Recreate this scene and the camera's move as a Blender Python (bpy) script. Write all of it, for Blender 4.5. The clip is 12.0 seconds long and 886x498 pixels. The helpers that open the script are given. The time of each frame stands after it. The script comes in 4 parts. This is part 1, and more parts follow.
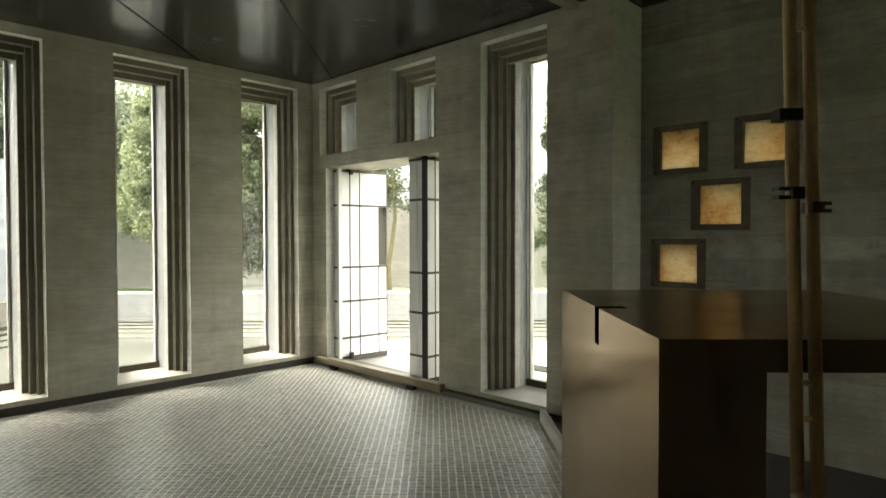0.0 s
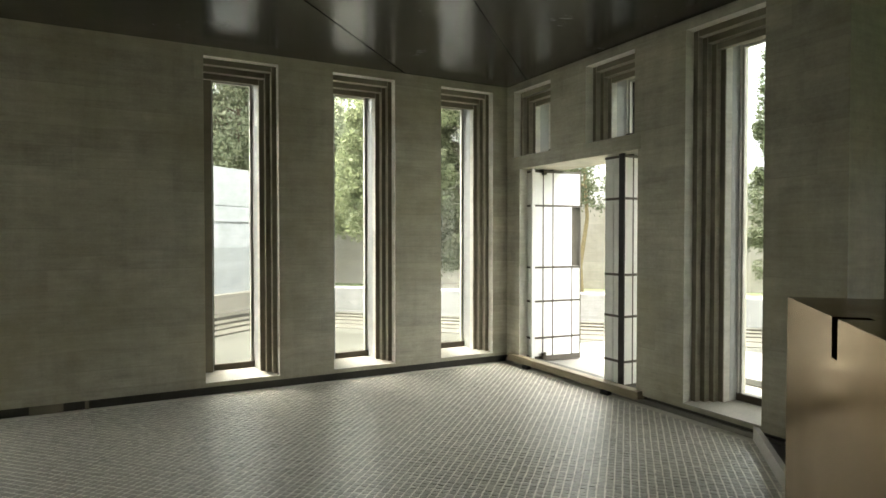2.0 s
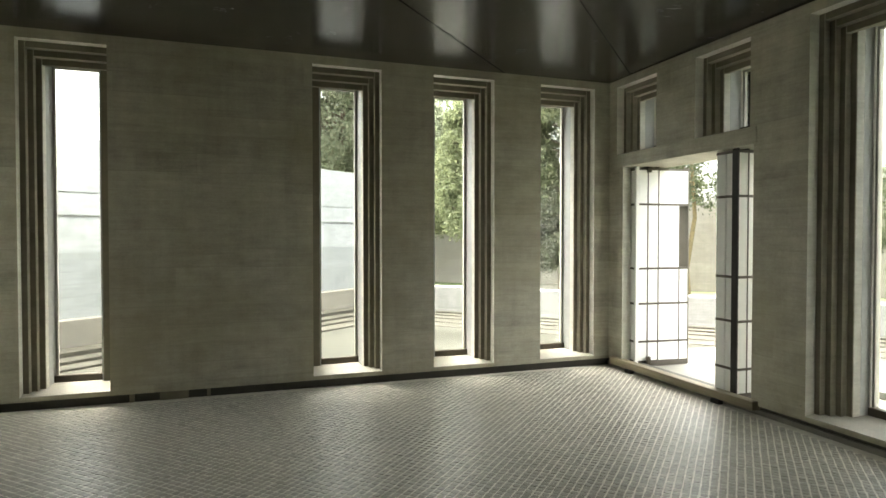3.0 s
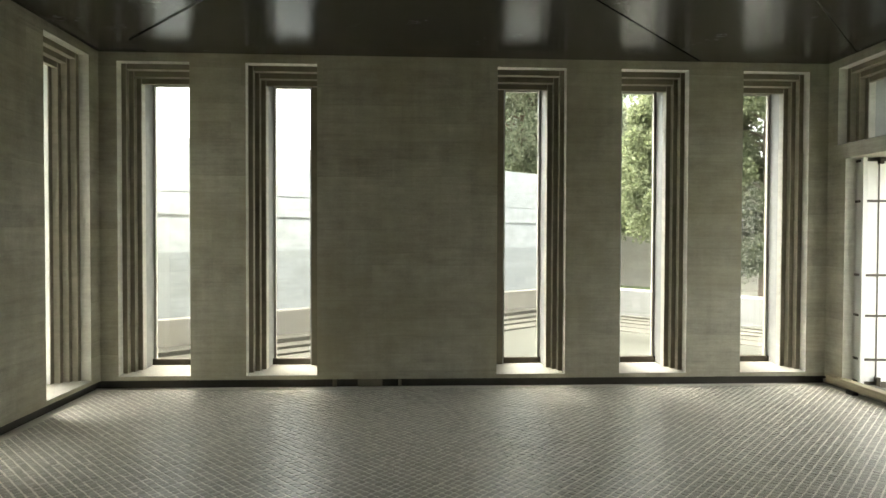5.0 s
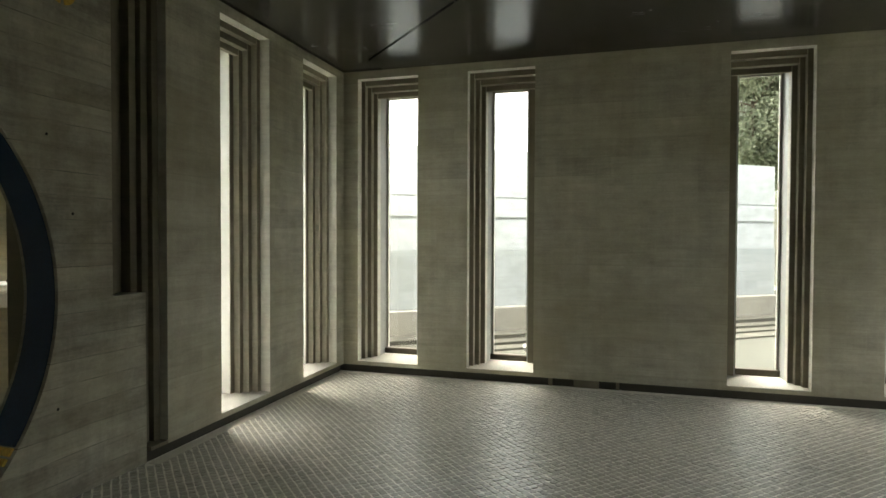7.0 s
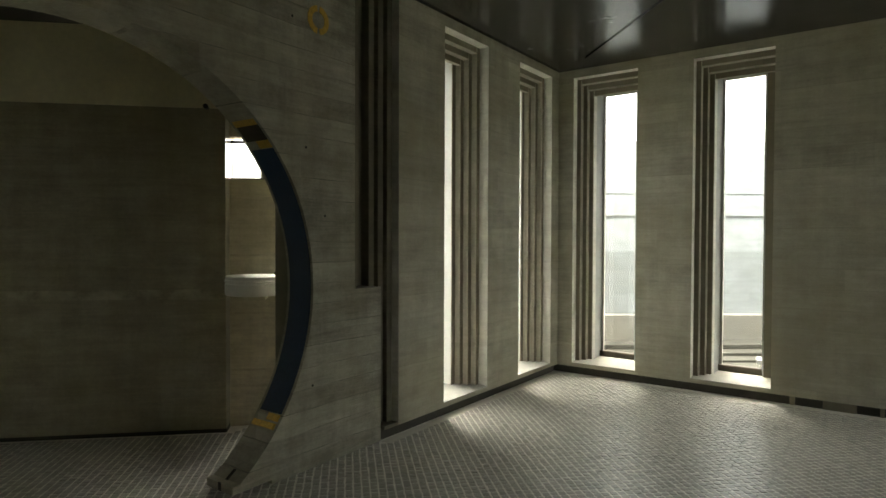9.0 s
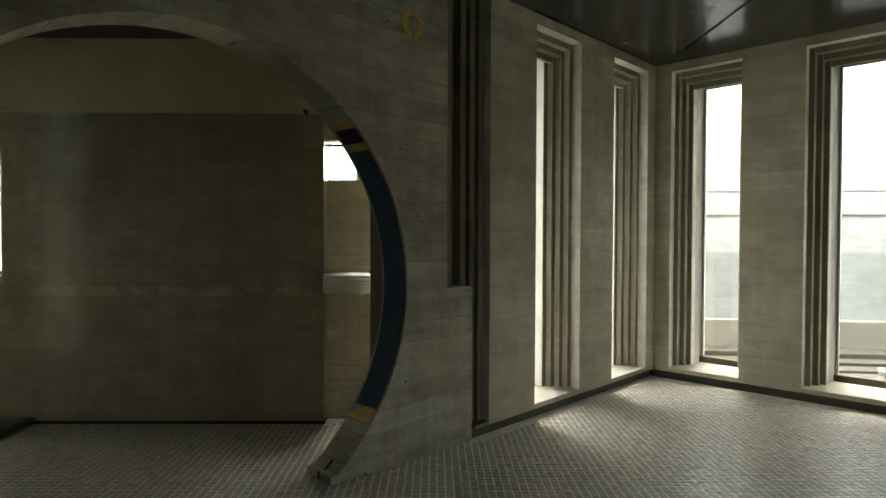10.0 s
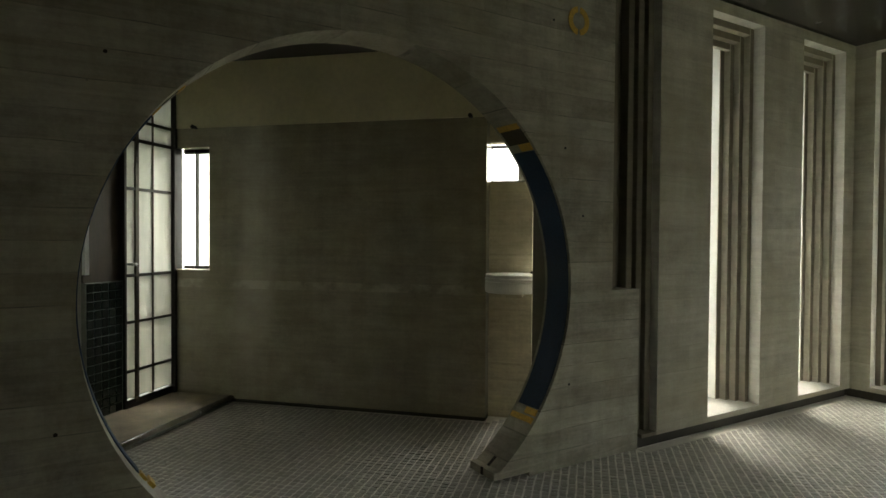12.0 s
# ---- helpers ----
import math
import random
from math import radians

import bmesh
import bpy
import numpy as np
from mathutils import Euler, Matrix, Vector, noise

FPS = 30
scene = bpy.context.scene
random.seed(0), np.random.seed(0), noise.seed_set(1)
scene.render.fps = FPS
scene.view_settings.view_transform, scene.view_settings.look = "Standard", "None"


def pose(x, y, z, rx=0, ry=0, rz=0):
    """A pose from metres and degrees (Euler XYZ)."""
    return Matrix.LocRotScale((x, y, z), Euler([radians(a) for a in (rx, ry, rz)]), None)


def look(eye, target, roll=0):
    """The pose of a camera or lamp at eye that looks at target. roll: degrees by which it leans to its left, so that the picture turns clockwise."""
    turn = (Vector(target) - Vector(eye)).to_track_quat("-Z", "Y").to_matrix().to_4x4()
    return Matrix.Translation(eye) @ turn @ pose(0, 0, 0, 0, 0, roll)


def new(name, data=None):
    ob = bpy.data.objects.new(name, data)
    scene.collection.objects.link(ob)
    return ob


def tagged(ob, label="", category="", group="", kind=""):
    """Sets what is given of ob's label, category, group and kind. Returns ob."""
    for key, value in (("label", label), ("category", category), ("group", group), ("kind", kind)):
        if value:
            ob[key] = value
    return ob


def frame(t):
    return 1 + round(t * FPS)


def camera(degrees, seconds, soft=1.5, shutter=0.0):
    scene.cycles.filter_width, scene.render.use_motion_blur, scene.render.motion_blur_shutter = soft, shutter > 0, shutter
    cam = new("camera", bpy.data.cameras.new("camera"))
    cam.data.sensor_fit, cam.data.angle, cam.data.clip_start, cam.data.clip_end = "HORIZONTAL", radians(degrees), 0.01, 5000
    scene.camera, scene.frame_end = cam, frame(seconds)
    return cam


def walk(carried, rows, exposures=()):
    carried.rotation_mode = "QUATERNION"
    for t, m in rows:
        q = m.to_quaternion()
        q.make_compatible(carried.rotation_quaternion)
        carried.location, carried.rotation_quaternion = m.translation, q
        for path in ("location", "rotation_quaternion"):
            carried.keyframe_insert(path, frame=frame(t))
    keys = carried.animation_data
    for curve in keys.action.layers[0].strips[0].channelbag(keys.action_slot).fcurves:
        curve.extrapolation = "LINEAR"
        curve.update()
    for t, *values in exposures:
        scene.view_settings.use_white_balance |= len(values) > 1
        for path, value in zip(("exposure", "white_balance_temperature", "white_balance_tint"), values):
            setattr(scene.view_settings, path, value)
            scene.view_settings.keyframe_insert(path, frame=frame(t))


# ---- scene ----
cam = camera(72.0, 12.0)
PATH = [
    (0, (3.006, -5.73, 1.415), (4.439, -4.336, 1.372), -0.1),
    (0.5, (2.995, -5.727, 1.415), (4.331, -4.239, 1.372), -0.1),
    (1, (2.984, -5.724, 1.415), (4.195, -4.133, 1.373), -0.1),
    (1.5, (2.973, -5.72, 1.416), (4.051, -4.036, 1.374), -0.0),
    (2, (2.961, -5.718, 1.416), (3.905, -3.955, 1.374), 0.0),
    (2.5, (2.949, -5.716, 1.417), (3.756, -3.886, 1.374), 0.1),
    (3, (2.934, -5.715, 1.418), (3.589, -3.826, 1.375), 0.0),
    (4.8, (2.875, -5.704, 1.41), (3.03, -3.71, 1.371), 0.2),
    (5, (2.867, -5.704, 1.41), (2.961, -3.707, 1.37), 0.2),
    (5.5, (2.842, -5.713, 1.41), (2.79, -3.714, 1.369), 0.2),
    (6, (2.818, -5.726, 1.41), (2.593, -3.74, 1.368), 0.2),
    (6.5, (2.8, -5.739, 1.412), (2.413, -3.777, 1.368), 0.2),
    (7, (2.785, -5.749, 1.411), (2.214, -3.833, 1.367), 0.2),
    (9, (2.747, -5.785, 1.399), (1.569, -4.169, 1.357), 0.2),
    (9.5, (2.74, -5.793, 1.395), (1.448, -4.267, 1.354), 0.2),
    (10, (2.731, -5.808, 1.393), (1.335, -4.377, 1.352), 0.2),
    (10.5, (2.722, -5.824, 1.39), (1.232, -4.49, 1.35), 0.3),
    (11, (2.714, -5.839, 1.387), (1.134, -4.613, 1.348), 0.3),
    (11.5, (2.708, -5.852, 1.384), (1.06, -4.721, 1.346), 0.3),
    (12, (2.703, -5.867, 1.381), (0.996, -4.825, 1.344), 0.4),
]
walk(cam, [(t, look(eye, target, roll)) for t, eye, target, roll in PATH], exposures=[(0, 4.05, 6900, 4), (12, 4.05, 6900, 4)])

# ---------------------------------------------------------------- world and sun
SUN_ELEVATION, SUN_ROTATION = radians(77), radians(-42)
world = bpy.data.worlds.new("overcast_sky")
scene.world = world
world.use_nodes = True
wn, wl = world.node_tree.nodes, world.node_tree.links
wn.clear()
sky = wn.new("ShaderNodeTexSky")
sky.sky_type, sky.sun_disc = "NISHITA", False
sky.sun_elevation, sky.sun_rotation = SUN_ELEVATION, SUN_ROTATION
sky.air_density, sky.dust_density, sky.ozone_density = 1.0, 9.0, 1.0
wbg, wout = wn.new("ShaderNodeBackground"), wn.new("ShaderNodeOutputWorld")
wbg.inputs["Strength"].default_value = 0.15
veil = wn.new("ShaderNodeHueSaturation")  # thin even cloud takes most of the colour out of the sky
veil.inputs["Saturation"].default_value = 0.4
wl.new(sky.outputs[0], veil.inputs["Color"])
wl.new(veil.outputs[0], wbg.inputs["Color"])
wl.new(wbg.outputs[0], wout.inputs["Surface"])

sun_data = bpy.data.lights.new("sun", "SUN")
sun_data.energy, sun_data.angle, sun_data.color = 0.8, radians(165), (1.0, 0.96, 0.9)
sun = new("sun", sun_data)
sun.matrix_world = look((0, 0, 20), (-math.sin(SUN_ROTATION) * math.cos(SUN_ELEVATION) * 10, -math.cos(SUN_ROTATION) * math.cos(SUN_ELEVATION) * 10, 20 - math.sin(SUN_ELEVATION) * 10))


# ---------------------------------------------------------------- materials
class Mat:
    """Short-hand for a node material around one Principled shader."""

    def __init__(self, name):
        self.m = bpy.data.materials.new(name)
        self.m.use_nodes = True
        self.n, self.l = self.m.node_tree.nodes, self.m.node_tree.links
        self.b = self.n["Principled BSDF"]
        self.tc = self.n.new("ShaderNodeTexCoord")

    def set(self, **kw):
        for key, value in kw.items():
            self.b.inputs[key.replace("_", " ").title().replace("Ior", "IOR")].default_value = value
        return self

    def coords(self, scale=(1, 1, 1), rot=(0, 0, 0)):
        mp = self.n.new("ShaderNodeMapping")
        mp.inputs["Scale"].default_value = scale
        mp.inputs["Rotation"].default_value = rot
        self.l.new(self.tc.outputs["Object"], mp.inputs["Vector"])
        return mp.outputs[0]

    def noise(self, vec, scale, detail=4.0, rough=0.55, warp=0.0):
        t = self.n.new("ShaderNodeTexNoise")
        t.inputs["Distortion"].default_value = warp
        t.inputs["Scale"].default_value, t.inputs["Detail"].default_value, t.inputs["Roughness"].default_value = scale, detail, rough
        self.l.new(vec, t.inputs["Vector"])
        return t.outputs["Fac"]

    def math(self, op, a, b=0.0, c=None):
        t = self.n.new("ShaderNodeMath")
        t.operation = op
        for i, v in enumerate((a, b) if c is None else (a, b, c)):
            if isinstance(v, (int, float)):
                t.inputs[i].default_value = v
            else:
                self.l.new(v, t.inputs[i])
        return t.outputs[0]

    def ramp(self, fac, stops):
        t = self.n.new("ShaderNodeValToRGB")
        el = t.color_ramp.elements
        while len(el) < len(stops):
            el.new(0.5)
        for e, (p, c) in zip(el, stops):
            e.position, e.color = p, (*c, 1) if len(c) == 3 else c
        self.l.new(fac, t.inputs[0])
        return t.outputs[0]

    def mix(self, fac, a, b, mode="MIX"):
        t = self.n.new("ShaderNodeMix")
        t.data_type, t.blend_type = "RGBA", mode
        for i, v in ((0, fac), (6, a), (7, b)):
            if isinstance(v, (int, float)):
                t.inputs[i].default_value = v
            elif isinstance(v, tuple):
                t.inputs[i].default_value = (*v, 1) if len(v) == 3 else v
            else:
                self.l.new(v, t.inputs[i])
        return t.outputs[2]

    def color(self, out):
        self.l.new(out, self.b.inputs["Base Color"])
        return self

    def rough(self, out):
        self.l.new(out, self.b.inputs["Roughness"])
        return self

    def bump(self, height, strength=0.3, distance=0.01):
        t = self.n.new("ShaderNodeBump")
        t.inputs["Strength"].default_value, t.inputs["Distance"].default_value = strength, distance
        self.l.new(height, t.inputs["Height"])
        self.l.new(t.outputs[0], self.b.inputs["Normal"])
        return self

    def split(self, vec):
        t = self.n.new("ShaderNodeSeparateXYZ")
        self.l.new(vec, t.inputs[0])
        return t.outputs


def concrete(name, base, board=0.11, line=0.5, stain=0.35, rough=0.75, vary=0.1, relief=0.004, spread=0.2, pour=None):
    """Board-marked concrete: level boards of their own shade, butted at random, with grain, stains and pin holes."""
    k = Mat(name)
    v = k.coords()
    x, y, z = k.split(v)
    wob = k.math("MULTIPLY", k.noise(k.coords((0.7, 0.7, 2)), 2.0, 3), 0.03)
    row = k.math("DIVIDE", k.math("ADD", z, wob), board)
    idx = k.math("FLOOR", row)
    frac = k.math("FRACT", row)
    along = k.math("ADD", k.math("ADD", x, y), k.math("MULTIPLY", idx, 0.737))
    wh = k.n.new("ShaderNodeTexWhiteNoise")
    wh.noise_dimensions = "2D"
    cell = k.n.new("ShaderNodeCombineXYZ")
    k.l.new(idx, cell.inputs[0])
    k.l.new(k.math("FLOOR", k.math("DIVIDE", along, 2.3)), cell.inputs[1])
    k.l.new(cell.outputs[0], wh.inputs["Vector"])
    edge = k.math("LESS_THAN", frac, 0.04)
    grain = k.noise(k.coords((0.8, 0.8, 13)), 2.2, 9, 0.7, 0.6)
    big = k.noise(v, 0.8, 5, 0.6)
    blotch = k.noise(k.coords((1, 1, 1.5)), 4.5, 6, 0.62)
    drip = k.noise(k.coords((7, 7, 0.5)), 1.6, 4, 0.6)
    fine = k.noise(v, 48, 4, 0.65)
    holes = k.n.new("ShaderNodeTexVoronoi")
    holes.inputs["Scale"].default_value = 5.0
    k.l.new(v, holes.inputs["Vector"])
    pin = k.math("LESS_THAN", holes.outputs["Distance"], k.math("MULTIPLY", blotch, 0.05))
    tone = k.math("ADD", k.math("MULTIPLY", wh.outputs["Value"], vary), k.math("MULTIPLY", grain, 0.26))
    for part_, share in ((blotch, 0.34), (fine, 0.14), (drip, 0.14)):
        tone = k.math("ADD", tone, k.math("MULTIPLY", part_, share))
    mean = 0.44 + vary * 0.5
    dark, light = tuple(c * 0.58 for c in base), tuple(min(1, c * 1.34) for c in base)
    col = k.ramp(tone, [(mean - spread, dark), (mean + spread, light)])
    col = k.mix(k.math("MULTIPLY", k.ramp(big, [(0.42, (0, 0, 0)), (0.68, (1, 1, 1))]), stain), col, tuple(c * f for c, f in zip(base, (0.7, 0.66, 0.5))))
    patchy = k.ramp(blotch, [(0.42, (0, 0, 0)), (0.62, (1, 1, 1))])
    if pour:  # a paler layer where one casting met the next
        off = k.math("ABSOLUTE", k.math("SUBTRACT", k.math("ADD", z, wob), pour[0]))
        col = k.mix(k.math("MULTIPLY", k.math("LESS_THAN", off, pour[1]), k.math("MULTIPLY", patchy, 0.75)), col, tuple(min(1, c * 1.5) for c in base))
    ink = k.math("MAXIMUM", k.math("MULTIPLY", edge, k.math("MULTIPLY", patchy, line * 0.6)), k.math("MULTIPLY", pin, 0.5))
    col = k.mix(ink, col, tuple(c * 0.35 for c in base))
    k.color(col)
    k.rough(k.math("ADD", k.math("MULTIPLY", blotch, 0.2), rough - 0.1))
    hgt = k.math("SUBTRACT", k.math("ADD", k.math("MULTIPLY", grain, 0.6), k.math("MULTIPLY", wh.outputs["Value"], 0.3)), k.math("MULTIPLY", ink, 0.8))
    k.bump(hgt, 0.6, relief)
    return k.m


def plain(name, base, rough=0.6, metal=0.0, vary=0.25, scale=8.0, bump=0.15, stretch=(1, 1, 1)):
    """One surface with soft blotches and fine grain."""
    k = Mat(name)
    v = k.coords(stretch)
    t = k.math("ADD", k.math("MULTIPLY", k.noise(v, scale, 5), 0.6), k.math("MULTIPLY", k.noise(v, scale * 9, 3), 0.4))
    k.color(k.ramp(t, [(0.3, tuple(c * (1 - vary) for c in base)), (0.7, tuple(min(1, c * (1 + vary)) for c in base))]))
    k.set(metallic=metal)
    k.rough(k.math("ADD", k.math("MULTIPLY", t, 0.3), rough - 0.15))
    k.bump(t, bump, 0.003)
    return k.m


M_WALL = concrete("board_marked_concrete", (0.39, 0.372, 0.295), 0.165, 0.35, 0.6, 0.75, 0.08, 0.005, 0.15)
M_GATE = concrete("rough_board_concrete", (0.365, 0.347, 0.276), 0.125, 1.3, 0.5, 0.75, 0.09, 0.02, 0.1)
M_ALCOVE = concrete("dark_board_concrete", (0.34, 0.325, 0.268), 0.14, 0.8, 0.5, 0.75, 0.07, 0.012, 0.11, (1.35, 0.065))
M_VEST = concrete("smooth_plaster_concrete", (0.335, 0.308, 0.215), 0.9, 0.2, 0.6, 0.33, 0.02, 0.0012, 0.14, (1.0, 0.035))
M_VEST.node_tree.nodes["Principled BSDF"].inputs["Coat Weight"].default_value = 1.0
M_VEST.node_tree.nodes["Principled BSDF"].inputs["Coat Roughness"].default_value = 0.16
# moulding tone holds the shade of room-facing faces; also used for small blocks
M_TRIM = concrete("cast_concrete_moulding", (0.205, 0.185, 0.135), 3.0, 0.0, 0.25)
# pale tone that puts window light into cheeks and inner reveals
M_CHEEK = concrete("daylit_pale_concrete", (0.8, 0.77, 0.69), 3.0, 0.0, 0.08)
# moulding sides, with window light put into a paler colour
M_STEP_LIT = concrete("moulding_side_lit", (0.44, 0.412, 0.33), 3.0, 0.0, 0.1)
M_NICHE = concrete("stained_niche_concrete", (0.6, 0.555, 0.42), 0.42, 0.8, 0.7, 0.7, 0.1, 0.006, 0.14)
M_SILL = plain("pale_stone_sill", (0.42, 0.405, 0.355), 0.6, 0, 0.14, 6)
M_GAP = plain("dark_plinth", (0.05, 0.046, 0.036), 0.7)
M_BRONZE_BAR = plain("dark_bronze_bar", (0.07, 0.06, 0.045), 0.4, 0.7)
M_LINER = plain("grey_metal_liner", (0.52, 0.535, 0.52), 0.45, 0.1, 0.12, 12)
M_STEEL = plain("dark_steel_bar", (0.09, 0.08, 0.065), 0.5, 0.4)
M_BLACK = plain("blackened_steel", (0.025, 0.023, 0.02), 0.45, 0.6)
M_STONE = plain("white_marble_panel", (0.78, 0.78, 0.74), 0.4, 0, 0.06, 3)
M_WOOD = plain("weathered_wood_beam", (0.2, 0.172, 0.11), 0.65, 0, 0.3, 5, 0.3, (1, 0.2, 6))
M_BRASS = plain("dull_old_brass", (0.6, 0.41, 0.2), 0.45, 0.15, 0.25, 10)
M_BRASS_PALE = plain("worn_bright_brass", (0.5, 0.4, 0.24), 0.4, 0.5)
M_RUST = plain("brown_oxidised_steel", (0.14, 0.112, 0.08), 0.6, 0.2, 0.4, 14)
M_CHROME = plain("polished_steel", (0.45, 0.45, 0.45), 0.22, 0.95, 0.1, 6, 0.02)
M_GOLD = plain("gold_mosaic", (0.62, 0.4, 0.08), 0.35, 0.4, 0.3, 60)
M_BLUE = plain("blue_mosaic", (0.014, 0.042, 0.09), 0.6, 0, 0.4, 70)
M_GROUT = plain("pale_floor_joint", (0.68, 0.655, 0.575), 0.38, 0, 0.25, 14, 0.8)
M_PLASTER = plain("olive_plaster", (0.64, 0.59, 0.375), 0.7, 0, 0.12, 3)
M_WHITE_WALL = concrete("white_outdoor_concrete", (0.19, 0.19, 0.183), 1.2, 0.5, 0.3)
M_TALL_WALL = concrete("white_rendered_concrete", (0.25, 0.26, 0.266), 1.2, 0.3, 0.1)
M_GREY_WALL = concrete("grey_outdoor_concrete", (0.15, 0.14, 0.122), 0.3, 0.6, 0.5)
M_PAVE = plain("pale_terrace_paving", (0.045, 0.0425, 0.035), 0.7, 0, 0.35, 2.5)
M_BOARDS = concrete("grey_board_marked_outdoor_concrete", (0.19, 0.2, 0.205), 0.16, 0.9, 0.25)
M_GRASS = plain("lawn", (0.05, 0.07, 0.02), 0.8, 0, 0.35, 20, 0.6)
M_TERRACE = plain("pale_terrace_stone", (0.2, 0.192, 0.17), 0.7, 0, 0.2, 2.5)
M_BARK = plain("bark", (0.12, 0.09, 0.065), 0.85, 0, 0.4, 12, 0.6, (1, 1, 0.3))
M_WOOD_DARK = plain("dark_stained_wood", (0.05, 0.035, 0.02), 0.5, 0, 0.35, 6, 0.3, (6, 6, 0.5))
M_DADO = plain("dark_glazed_tile", (0.012, 0.02, 0.016), 0.22, 0, 0.4, 20, 0.05)
M_LANDING = plain("smooth_brown_stone", (0.25, 0.215, 0.155), 0.5, 0, 0.45, 9, 0.3)
M_DAIS = plain("dark_stone_dais", (0.032, 0.03, 0.027), 0.5, 0, 0.25, 8)
M_IVY = plain("ivy_bark", (0.1, 0.08, 0.035), 0.85, 0, 0.5, 25, 0.8)
M_BORDER = plain("pale_stone_border", (0.55, 0.53, 0.46), 0.5, 0, 0.15, 9)
M_BED = plain("grey_tile_bed", (0.17, 0.18, 0.15), 0.7)
M_FONT = plain("white_marble_font", (0.84, 0.83, 0.78), 0.45, 0, 0.08, 5)


def ceiling_material():
    k = Mat("black_polished_stucco")
    v = k.coords()
    big, fine = k.noise(v, 2.2, 6, 0.6), k.noise(k.coords((1, 3, 1)), 14, 5, 0.6)
    k.color(k.ramp(big, [(0.3, (0.022, 0.022, 0.019)), (0.7, (0.045, 0.043, 0.036))]))
    k.rough(k.math("ADD", k.math("ADD", k.math("MULTIPLY", fine, 0.2), k.math("MULTIPLY", big, 0.2)), 0.02))
    k.set(ior=1.85)
    k.bump(k.math("ADD", big, k.math("MULTIPLY", fine, 0.1)), 0.12, 0.004)
    return k.m


def tile_material():
    k = Mat("small_stone_tile")
    info = k.n.new("ShaderNodeObjectInfo")
    geo = k.n.new("ShaderNodeNewGeometry")
    r = k.math("FRACT", k.math("ADD", info.outputs["Random"], geo.outputs["Random Per Island"]))
    patch = k.noise(k.coords(), 0.8, 4)
    t = k.math("ADD", k.math("MULTIPLY", r, 0.34), k.math("MULTIPLY", patch, 0.66))
    k.color(k.ramp(t, [(0.25, (0.245, 0.236, 0.2)), (0.75, (0.4, 0.384, 0.33))]))
    k.rough(k.math("ADD", k.math("MULTIPLY", r, 0.06), 0.31))
    k.bump(k.noise(k.coords(), 60, 4), 0.45, 0.003)
    return k.m


def bronze_material():
    k = Mat("worn_polished_bronze")
    big, mid = k.noise(k.coords(), 1.6, 3, 0.5), k.noise(k.coords((1, 1, 0.5)), 3.0, 5, 0.65)
    k.color(k.ramp(big, [(0.3, (0.155, 0.109, 0.057)), (0.7, (0.235, 0.172, 0.098))]))
    k.set(metallic=0.85)
    k.b.inputs["Specular Tint"].default_value = (0.97, 0.87, 0.74, 1)
    k.rough(k.ramp(mid, [(0.3, (0.15, 0.15, 0.15)), (0.7, (0.25, 0.25, 0.25))]))
    k.bump(k.noise(k.coords(), 2.5, 1), 0.06, 0.01)
    return k.m


def alabaster_material():
    k = Mat("lit_alabaster")
    v = k.coords()
    big, vein = k.noise(v, 5, 6, 0.65), k.noise(k.coords((1, 3, 6)), 9, 5, 0.7)
    t = k.math("ADD", k.math("MULTIPLY", big, 0.6), k.math("MULTIPLY", vein, 0.4))
    col = k.ramp(t, [(0.34, (0.2, 0.12, 0.05)), (0.42, (0.4, 0.28, 0.14)), (0.55, (0.48, 0.4, 0.26)), (0.7, (0.54, 0.5, 0.41))])
    fleck = k.ramp(k.noise(k.coords((1, 1.5, 1.5)), 26, 3, 0.6, 0.8), [(0.3, (1, 1, 1)), (0.37, (0, 0, 0))])
    col = k.mix(k.math("MULTIPLY", fleck, 0.75), col, (0.16, 0.09, 0.035))
    tr = k.n.new("ShaderNodeBsdfTranslucent")
    k.l.new(col, tr.inputs["Color"])
    k.color(col)
    k.set(roughness=0.35)
    ms = k.n.new("ShaderNodeMixShader")
    ms.inputs[0].default_value = 0.75
    k.l.new(k.b.outputs[0], ms.inputs[1])
    k.l.new(tr.outputs[0], ms.inputs[2])
    k.l.new(ms.outputs[0], k.n["Material Output"].inputs["Surface"])
    return k.m


def glass_material():
    k = Mat("clear_window_glass")
    k.n.remove(k.b)
    tb, gb, fr, ms = k.n.new("ShaderNodeBsdfTransparent"), k.n.new("ShaderNodeBsdfGlossy"), k.n.new("ShaderNodeFresnel"), k.n.new("ShaderNodeMixShader")
    tb.inputs["Color"].default_value = (0.97, 0.985, 0.975, 1)
    gb.inputs["Roughness"].default_value = 0.02
    k.l.new(fr.outputs[0], ms.inputs[0])
    k.l.new(tb.outputs[0], ms.inputs[1])
    k.l.new(gb.outputs[0], ms.inputs[2])
    k.l.new(ms.outputs[0], k.n["Material Output"].inputs["Surface"])
    return k.m


def water_material():
    k = Mat("shallow_green_water")
    k.color(k.ramp(k.noise(k.coords(), 0.7, 4), [(0.3, (0.026, 0.0255, 0.021)), (0.7, (0.05, 0.0495, 0.042))]))
    k.set(roughness=0.35)
    k.bump(k.noise(k.coords(), 6, 3), 0.1, 0.01)
    return k.m


